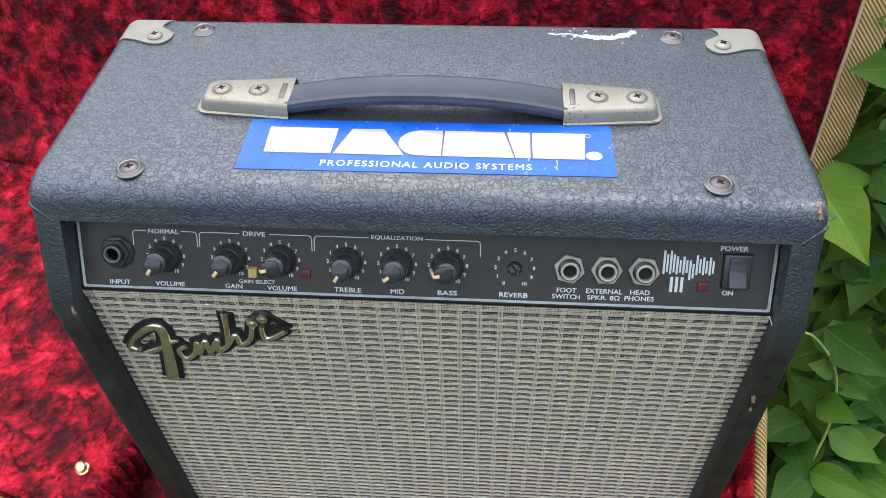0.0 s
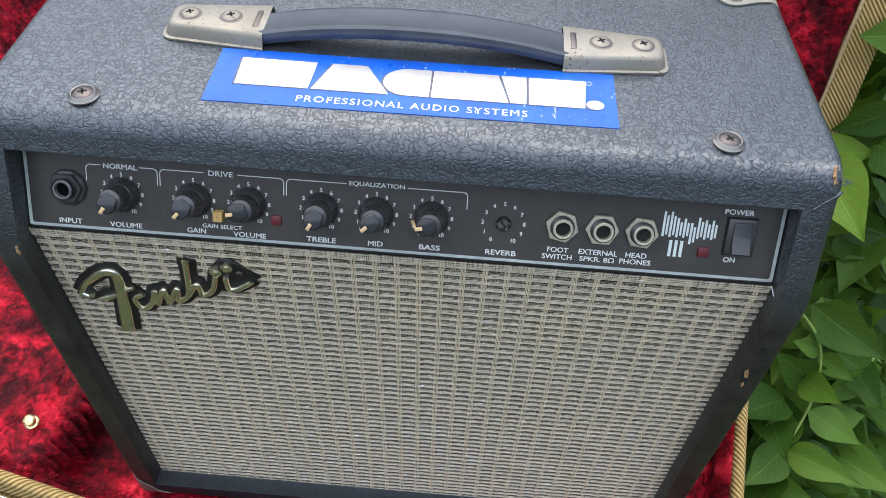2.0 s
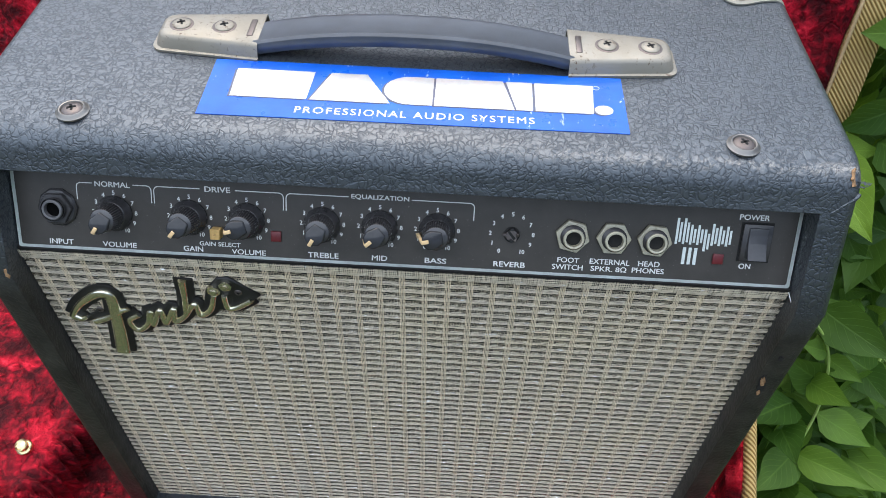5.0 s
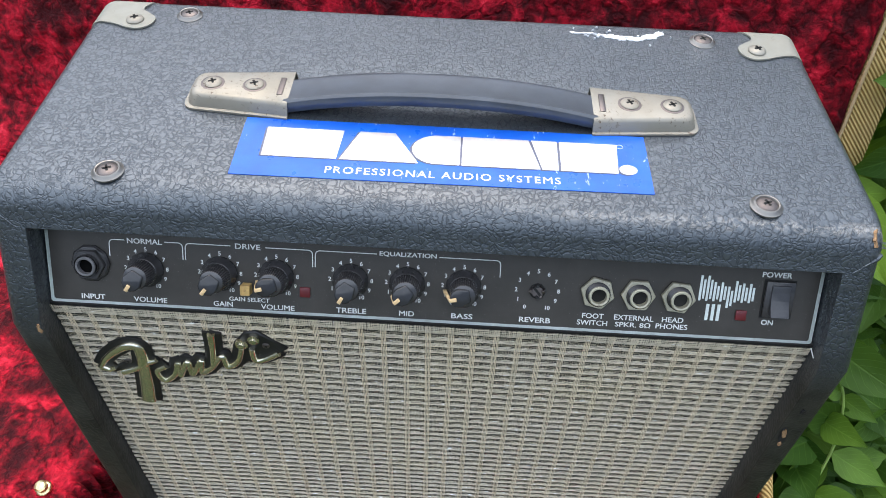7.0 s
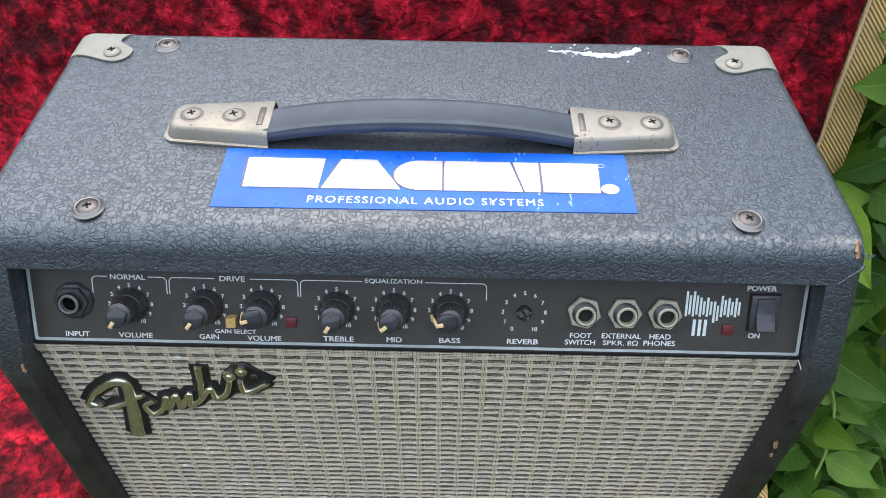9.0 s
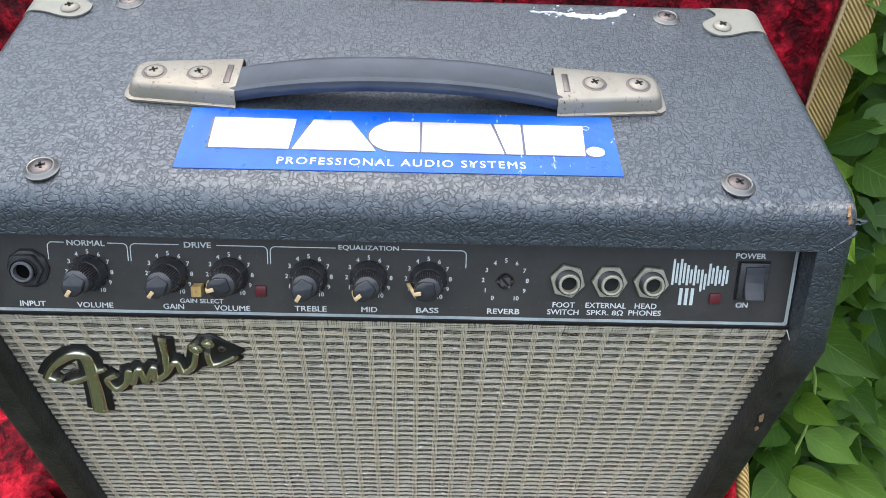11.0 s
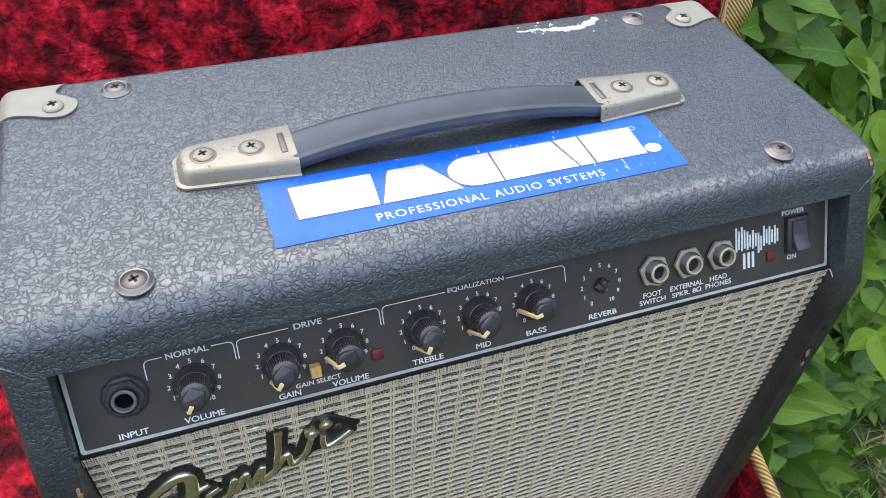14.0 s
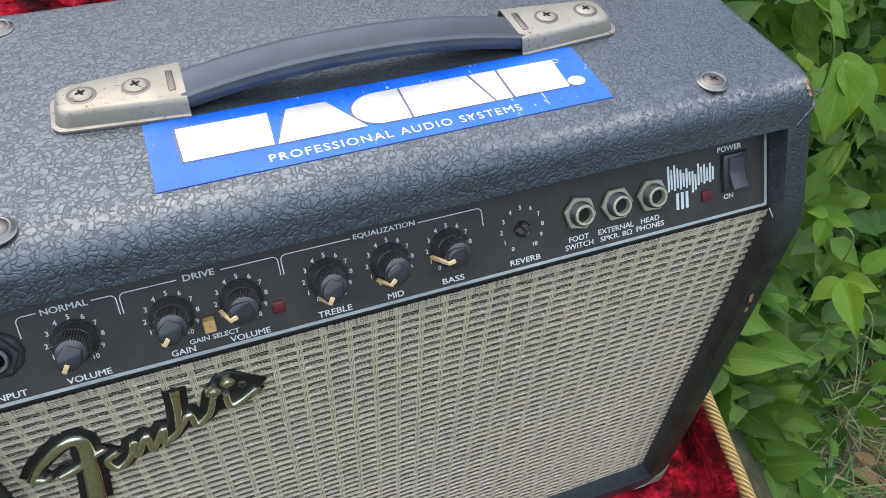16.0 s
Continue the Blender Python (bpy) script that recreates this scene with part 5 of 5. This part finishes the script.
def vine(base, tip, sizes, rng, key="g", bend=0.06, label="leafy green vine with three-part leaves", face=(-0.3, -0.6, 0.75), spray=3):
    """A plant: a thin stem from base to tip with leaves in threes at its nodes."""
    base, tip = Vector(base), Vector(tip)
    plant = thing("vine_plant", base, label, "plant", "weeds beside the case")
    side = Vector((rng.uniform(-1, 1), rng.uniform(-1, 1), 0.4)) * bend
    line = smooth_line([base, base.lerp(tip, 0.35) + side, base.lerp(tip, 0.7) + side * 0.8, tip], 6)
    stems = tube(line, 0.0016, 6, lambda s: 1.1 - 0.6 * s)
    n = len(sizes)
    jobs = []
    for k, size in enumerate(sizes):
        s = 1.0 if k == n - 1 else 0.35 + 0.6 * k / max(1, n - 1)
        p = line[min(len(line) - 1, int(s * (len(line) - 1)))]
        turn = rng.uniform(0, 2 * math.pi)
        out = Vector((math.cos(turn), math.sin(turn) - 0.4, rng.uniform(-0.1, 0.5))).normalized()
        q = p + out * size * rng.uniform(0.35, 0.8)
        tube([p, p.lerp(q, 0.5) + Vector((0, 0, size * 0.12)), q], 0.0009, 5, bm=stems)
        up = (Vector(face) + 0.55 * Vector((rng.uniform(-1, 1), rng.uniform(-1, 1), rng.uniform(-1, 1)))).normalized()
        for j in range(spray):
            a = radians((j - (spray - 1) / 2) * rng.uniform(62, 92))
            d = Matrix.Rotation(a, 3, up) @ (out - up * out.dot(up) + Vector((0, 0, -0.12))).normalized()
            jobs.append((leaf_pose(q, d, (up + 0.25 * Vector((rng.uniform(-1, 1), rng.uniform(-1, 1), rng.uniform(-1, 1)))), size * rng.uniform(0.8, 1.1) * (1.1 if j == spray // 2 else 0.9)), rng.randrange(4)))
    part("stem", stems, STEM, plant)
    for m, kind in jobs:
        add_leaf(plant, m, key, kind)
    return plant


def canopy(x, y):
    """How high the weeds stand over the plan."""
    near = 0.34 * math.exp(-((x - 0.30) / 0.17) ** 2)
    rise = 1.5 * max(0.0, y - 0.04 - 0.42 * max(0.0, x - 0.42))
    return min(0.55, -0.30 + near + rise)


def free_of_case(p):
    cx, cy = 0.975 * p[0] - 0.222 * p[1], 0.222 * p[0] + 0.975 * p[1]
    return cx > RIGHT + 0.045 or cy > HINGE + 0.28


def bare(x, y):
    """The patch of open litter beside the case."""
    return ((x - 0.69) / 0.15) ** 2 + (y / 0.10) ** 2 < 1.0 + 0.5 * noise.noise(Vector((x * 9, y * 9, 2.0)))


def placed_vine(stem, key, leaves, label="leafy green vine with pointed leaves in threes"):
    """A plant with a stem down from its first point and single leaves, each from its stalk end to its tip."""
    pts = [Vector(p) for p in stem]
    foot = Vector((pts[-1].x + 0.03, pts[-1].y + 0.03, ground_height(pts[-1].x + 0.03, pts[-1].y + 0.03) - 0.005))
    plant = thing("vine_plant", foot, label, "plant", "weeds beside the case")
    part("stem", tube(smooth_line(pts + [pts[-1].lerp(foot, 0.5), foot], 6), 0.0012, 7), STEM, plant)
    for k, (a, b) in enumerate(leaves):
        a, b = Vector(a), Vector(b)
        up = Vector((-0.45, -0.45, 0.8)) + 0.2 * Vector((math.sin(k * 2.1), math.cos(k * 3.7), 0))
        add_leaf(plant, leaf_pose(a, b - a, up, (b - a).length), key, k)
    return plant


placed_vine([(0.323, 0.092, 0.028), (0.337, 0.118, 0.068), (0.335, 0.137, 0.105), (0.320, 0.147, 0.132), (0.298, 0.153, 0.145)], "g",
            [((0.323, 0.094, 0.029), (0.333, 0.151, 0.029)), ((0.319, 0.089, 0.031), (0.285, 0.055, 0.035)), ((0.325, 0.089, 0.033), (0.358, 0.051, 0.060)), ((0.331, 0.140, 0.112), (0.306, 0.138, 0.124)), ((0.326, 0.140, 0.110), (0.321, 0.147, 0.125))])
placed_vine([(0.307, 0.240, 0.232), (0.312, 0.246, 0.209), (0.355, 0.255, 0.151)], "f",
            [((0.307, 0.240, 0.232), (0.325, 0.162, 0.225)), ((0.306, 0.242, 0.234), (0.346, 0.233, 0.249)), ((0.317, 0.251, 0.234), (0.331, 0.305, 0.259))])
placed_vine([(0.393, 0.280, 0.077), (0.422, 0.289, 0.015)], "y",
            [((0.397, 0.279, 0.078), (0.362, 0.257, 0.068)), ((0.398, 0.278, 0.063), (0.402, 0.238, 0.060)), ((0.401, 0.282, 0.084), (0.408, 0.316, 0.090))])
placed_vine([(0.455, 0.280, 0.274), (0.490, 0.262, 0.240), (0.545, 0.285, 0.142)], "g",
            [((0.454, 0.281, 0.275), (0.371, 0.280, 0.300)), ((0.455, 0.279, 0.273), (0.443, 0.268, 0.216)), ((0.457, 0.280, 0.274), (0.527, 0.282, 0.243)), ((0.452, 0.276, 0.268), (0.492, 0.268, 0.212))])
placed_vine([(0.338, 0.268, 0.215), (0.345, 0.275, 0.180), (0.372, 0.285, 0.120)], "f",
            [((0.334, 0.270, 0.213), (0.368, 0.268, 0.244)), ((0.346, 0.296, 0.225), (0.338, 0.300, 0.283)), ((0.340, 0.266, 0.212), (0.389, 0.262, 0.206))])
placed_vine([(0.376, 0.300, 0.182), (0.398, 0.310, 0.130)], "g",
            [((0.374, 0.300, 0.181), (0.424, 0.300, 0.118)), ((0.350, 0.310, 0.289), (0.345, 0.310, 0.332)), ((0.372, 0.298, 0.180), (0.352, 0.272, 0.150))])
placed_vine([(0.440, 0.170, -0.096), (0.436, 0.160, -0.150)], "g",
            [((0.440, 0.170, -0.096), (0.545, 0.135, -0.115)), ((0.438, 0.168, -0.098), (0.395, 0.135, -0.110)), ((0.439, 0.172, -0.100), (0.470, 0.215, -0.085))])
placed_vine([(0.466, 0.060, -0.247), (0.470, 0.070, -0.290)], "g",
            [((0.466, 0.060, -0.247), (0.540, 0.052, -0.226)), ((0.464, 0.058, -0.248), (0.440, 0.012, -0.230))])
placed_vine([(0.613, 0.300, 0.150), (0.650, 0.310, 0.080)], "f",
            [((0.613, 0.300, 0.150), (0.581, 0.292, 0.070)), ((0.611, 0.300, 0.152), (0.552, 0.296, 0.150)), ((0.615, 0.300, 0.150), (0.655, 0.275, 0.118))])
placed_vine([(0.577, 0.228, 0.005), (0.616, 0.206, -0.032)], "f",
            [((0.578, 0.229, 0.006), (0.557, 0.240, 0.008)), ((0.578, 0.226, 0.005), (0.588, 0.200, 0.014)), ((0.576, 0.227, 0.002), (0.548, 0.201, -0.011))])
placed_vine([(0.552, 0.156, -0.019), (0.605, 0.129, -0.084)], "f",
            [((0.550, 0.157, -0.020), (0.515, 0.156, -0.039)), ((0.553, 0.156, -0.018), (0.566, 0.125, -0.005)), ((0.551, 0.154, -0.021), (0.526, 0.098, -0.029)), ((0.569, 0.151, -0.004), (0.592, 0.155, 0.024))])
placed_vine([(0.374, 0.110, 0.001), (0.384, 0.090, -0.066)], "g",
            [((0.373, 0.112, 0.002), (0.413, 0.063, 0.025)), ((0.372, 0.110, -0.001), (0.327, 0.073, -0.010)), ((0.377, 0.110, 0.004), (0.422, 0.121, 0.004))])
placed_vine([(0.383, 0.021, -0.090), (0.401, 0.009, -0.155)], "g",
            [((0.381, 0.023, -0.092), (0.409, -0.003, -0.054)), ((0.381, 0.018, -0.093), (0.365, -0.019, -0.088)), ((0.381, 0.026, -0.091), (0.395, 0.055, -0.097))])
placed_vine([(0.489, 0.304, 0.247), (0.525, 0.284, 0.210), (0.573, 0.311, 0.122)], "g",
            [((0.489, 0.305, 0.248), (0.446, 0.279, 0.216)), ((0.491, 0.303, 0.247), (0.507, 0.256, 0.237)), ((0.488, 0.302, 0.219), (0.503, 0.265, 0.199))])
placed_vine([(0.580, 0.301, 0.163), (0.635, 0.287, 0.087)], "f",
            [((0.580, 0.302, 0.163), (0.537, 0.247, 0.110)), ((0.581, 0.299, 0.161), (0.587, 0.244, 0.137))])

rng = random.Random(77)
count = 0
while count < 62:
    x, y = rng.uniform(0.30, 1.25), rng.uniform(-0.05, 0.75)
    top = canopy(x, y)
    g = ground_height(x, y)
    if top < g + 0.08 or bare(x, y) or not free_of_case((x - 0.06, y)):
        continue
    tip = Vector((x, y, top + rng.uniform(-0.14, -0.03)))
    base = Vector((x + rng.uniform(-0.03, 0.06), y + rng.uniform(0.0, 0.08), ground_height(x, y + 0.04) - 0.005))
    key = "f" if rng.random() < 0.22 else ("y" if rng.random() < 0.04 else "g")
    size = rng.uniform(0.035, 0.075) if key == "g" else rng.uniform(0.03, 0.05)
    vine(base, tip, [size] * rng.choice((2, 3, 3, 4)), rng, key)
    count += 1


def thicket(name, n, place, keys, size, seed, label):
    """Uncounted leaves, joined, behind and below the plants."""
    rng = random.Random(seed)
    for key in keys:
        verts, faces, uvs = [], [], []
        src = leaf_mesh("leaf", 0.62, 0.3, 0.15, 0.05, LEAVES[key][0].materials[0], 4, 6)
        co = [v.co.copy() for v in src.vertices]
        fs = [tuple(f.vertices) for f in src.polygons]
        luv = [d.uv.copy() for d in src.uv_layers[0].data]
        bpy.data.meshes.remove(src)
        for _ in range(n // len(keys)):
            at = place(rng)
            if at is None:
                continue
            up = Vector((rng.gauss(-0.3, 0.5), rng.gauss(-0.5, 0.5), rng.gauss(0.7, 0.4)))
            m = leaf_pose(at, (rng.uniform(-1, 1), rng.uniform(-1, 0.6), rng.uniform(-0.7, 0.4)), up, rng.uniform(*size))
            b = len(verts)
            verts += [tuple(m @ c) for c in co]
            faces += [tuple(b + i for i in f) for f in fs]
            uvs += luv
        me = bpy.data.meshes.new(name)
        me.from_pydata(verts, [], faces)
        layer = me.uv_layers.new(name="UVMap")
        layer.data.foreach_set("uv", [c for uv in uvs for c in uv])
        tagged(part(name, me, LEAVES[key][0].materials[0], None), label, "foliage", kind="stuff")


def low_place(rng):
    x, y = (rng.uniform(0.27, 0.6), rng.uniform(-0.2, 0.5)) if rng.random() < 0.4 else (rng.uniform(0.27, 1.5), rng.uniform(-0.25, 0.9))
    top = canopy(x, y) - (0.05 if x < 0.42 and y < 0.2 else 0.0)
    p = Vector((x, y, rng.uniform(max(ground_height(x, y), top - 0.22), top - 0.03) if top - 0.03 > ground_height(x, y) else 0))
    return p if top - 0.05 > ground_height(x, y) and free_of_case((x + 0.012, y)) and not bare(x, y) else None


def far_place(rng):
    x, y = rng.uniform(-0.9, 3.4), rng.uniform(0.62, 2.9)
    wide = ((x - 1.25) / 1.9) ** 2 + ((y - 1.65) / 1.08) ** 2
    if wide > 1.0 + 0.55 * noise.noise(Vector((x * 2.2, y * 2.2, 1.0))) or not free_of_case((x, y)):
        return None
    crown = 0.1 + 0.6 * (y - 0.7) + 0.2 + 0.22 * noise.noise(Vector((x * 2.6, y * 2.6, 5.0)))
    return Vector((x, y, rng.uniform(-0.3, max(-0.2, crown * (1.15 - 0.6 * wide)))))


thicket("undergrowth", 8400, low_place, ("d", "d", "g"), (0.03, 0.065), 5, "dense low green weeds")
def weed_place(rng):
    x, y = rng.uniform(0.3, 2.2), rng.uniform(-1.2, 0.8)
    if ((x - 0.95) / 1.0) ** 2 + ((y + 0.15) / 0.85) ** 2 > 1.0 + 0.8 * noise.noise(Vector((x * 2.5, y * 2.5, 8.0))):
        return None
    return Vector((x, y, ground_height(x, y) + rng.uniform(0.0, 0.07))) if free_of_case((x - 0.12, y)) and not (bare(x, y) and rng.random() < 0.72) and noise.noise(Vector((x * 5, y * 5, 3))) > -0.28 else None


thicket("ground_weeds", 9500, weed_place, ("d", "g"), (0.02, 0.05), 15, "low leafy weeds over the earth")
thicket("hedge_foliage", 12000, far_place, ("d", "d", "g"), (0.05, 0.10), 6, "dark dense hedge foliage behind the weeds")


def blades(name, n, place, material, length, seed, label, flat=0.0):
    rng = random.Random(seed)
    verts, faces = [], []
    for _ in range(n):
        p = place(rng)
        a, ln = rng.uniform(0, 2 * math.pi), rng.uniform(*length)
        d = Vector((math.cos(a), math.sin(a), 0))
        w = Vector((-d.y, d.x, 0)) * rng.uniform(0.0008, 0.0022)
        rise = ln * (rng.uniform(0.05, 0.2) if rng.random() < flat else rng.uniform(0.5, 0.95))
        b = len(verts)
        for k in range(5):
            s = k / 4
            c = p + d * ln * s * 0.7 + Vector((0, 0, rise * (s - 0.45 * s * s)))
            ww = w * (1 - s * 0.92)
            verts += [tuple(c - ww), tuple(c + ww)]
        faces += [(b + 2 * k, b + 2 * k + 1, b + 2 * k + 3, b + 2 * k + 2) for k in range(4)]
    me = bpy.data.meshes.new(name)
    me.from_pydata(verts, [], faces)
    tagged(part(name, me, material, None), label, "grass", kind="stuff")


def open_ground(rng, room=0.18):
    while True:
        x, y = rng.gauss(0.5, 0.95), rng.gauss(-0.15, 0.9)
        cx, cy = 0.975 * x - 0.222 * y, 0.222 * x + 0.975 * y
        if (cx > RIGHT + room or cy < FRONT - room or cx < LEFT - room) and canopy(x, y) < ground_height(x, y) + 0.12:
            return Vector((x, y, ground_height(x, y) - 0.003))


blades("grass", 6000, open_ground, GRASS, (0.05, 0.16), 8, "sparse green grass")
blades("dry_straw", 4200, open_ground, STRAW, (0.06, 0.2), 9, "flattened dry straw", 0.85)


def litter_ground(rng):
    while True:
        x, y = rng.gauss(0.66, 0.15), rng.gauss(0.01, 0.10)
        if free_of_case((x - 0.10, y)):
            return Vector((x, y, ground_height(x, y) - 0.002))


blades("straw_litter", 260, litter_ground, STRAW, (0.03, 0.10), 19, "pale flattened straw beside the case", 0.9)
blades("grass_tufts", 120, litter_ground, GRASS_PALE, (0.05, 0.15), 20, "thin green grass standing in the litter")

# brown fallen leaves on the litter
rng = random.Random(23)
for k in range(44):
    p = litter_ground(rng)
    size = rng.uniform(0.02, 0.045)
    fallen = new("fallen_leaf", LEAVES["b"][k % 4])
    fallen.matrix_basis = leaf_pose(p + Vector((0, 0, 0.004)), (rng.uniform(-1, 1), rng.uniform(-1, 1), rng.uniform(0.0, 0.15)), (rng.uniform(-0.3, 0.3), rng.uniform(-0.3, 0.3), 1), size)
    tagged(fallen, "dry brown fallen leaf lying on the litter", "leaf", "fallen leaves on the ground")
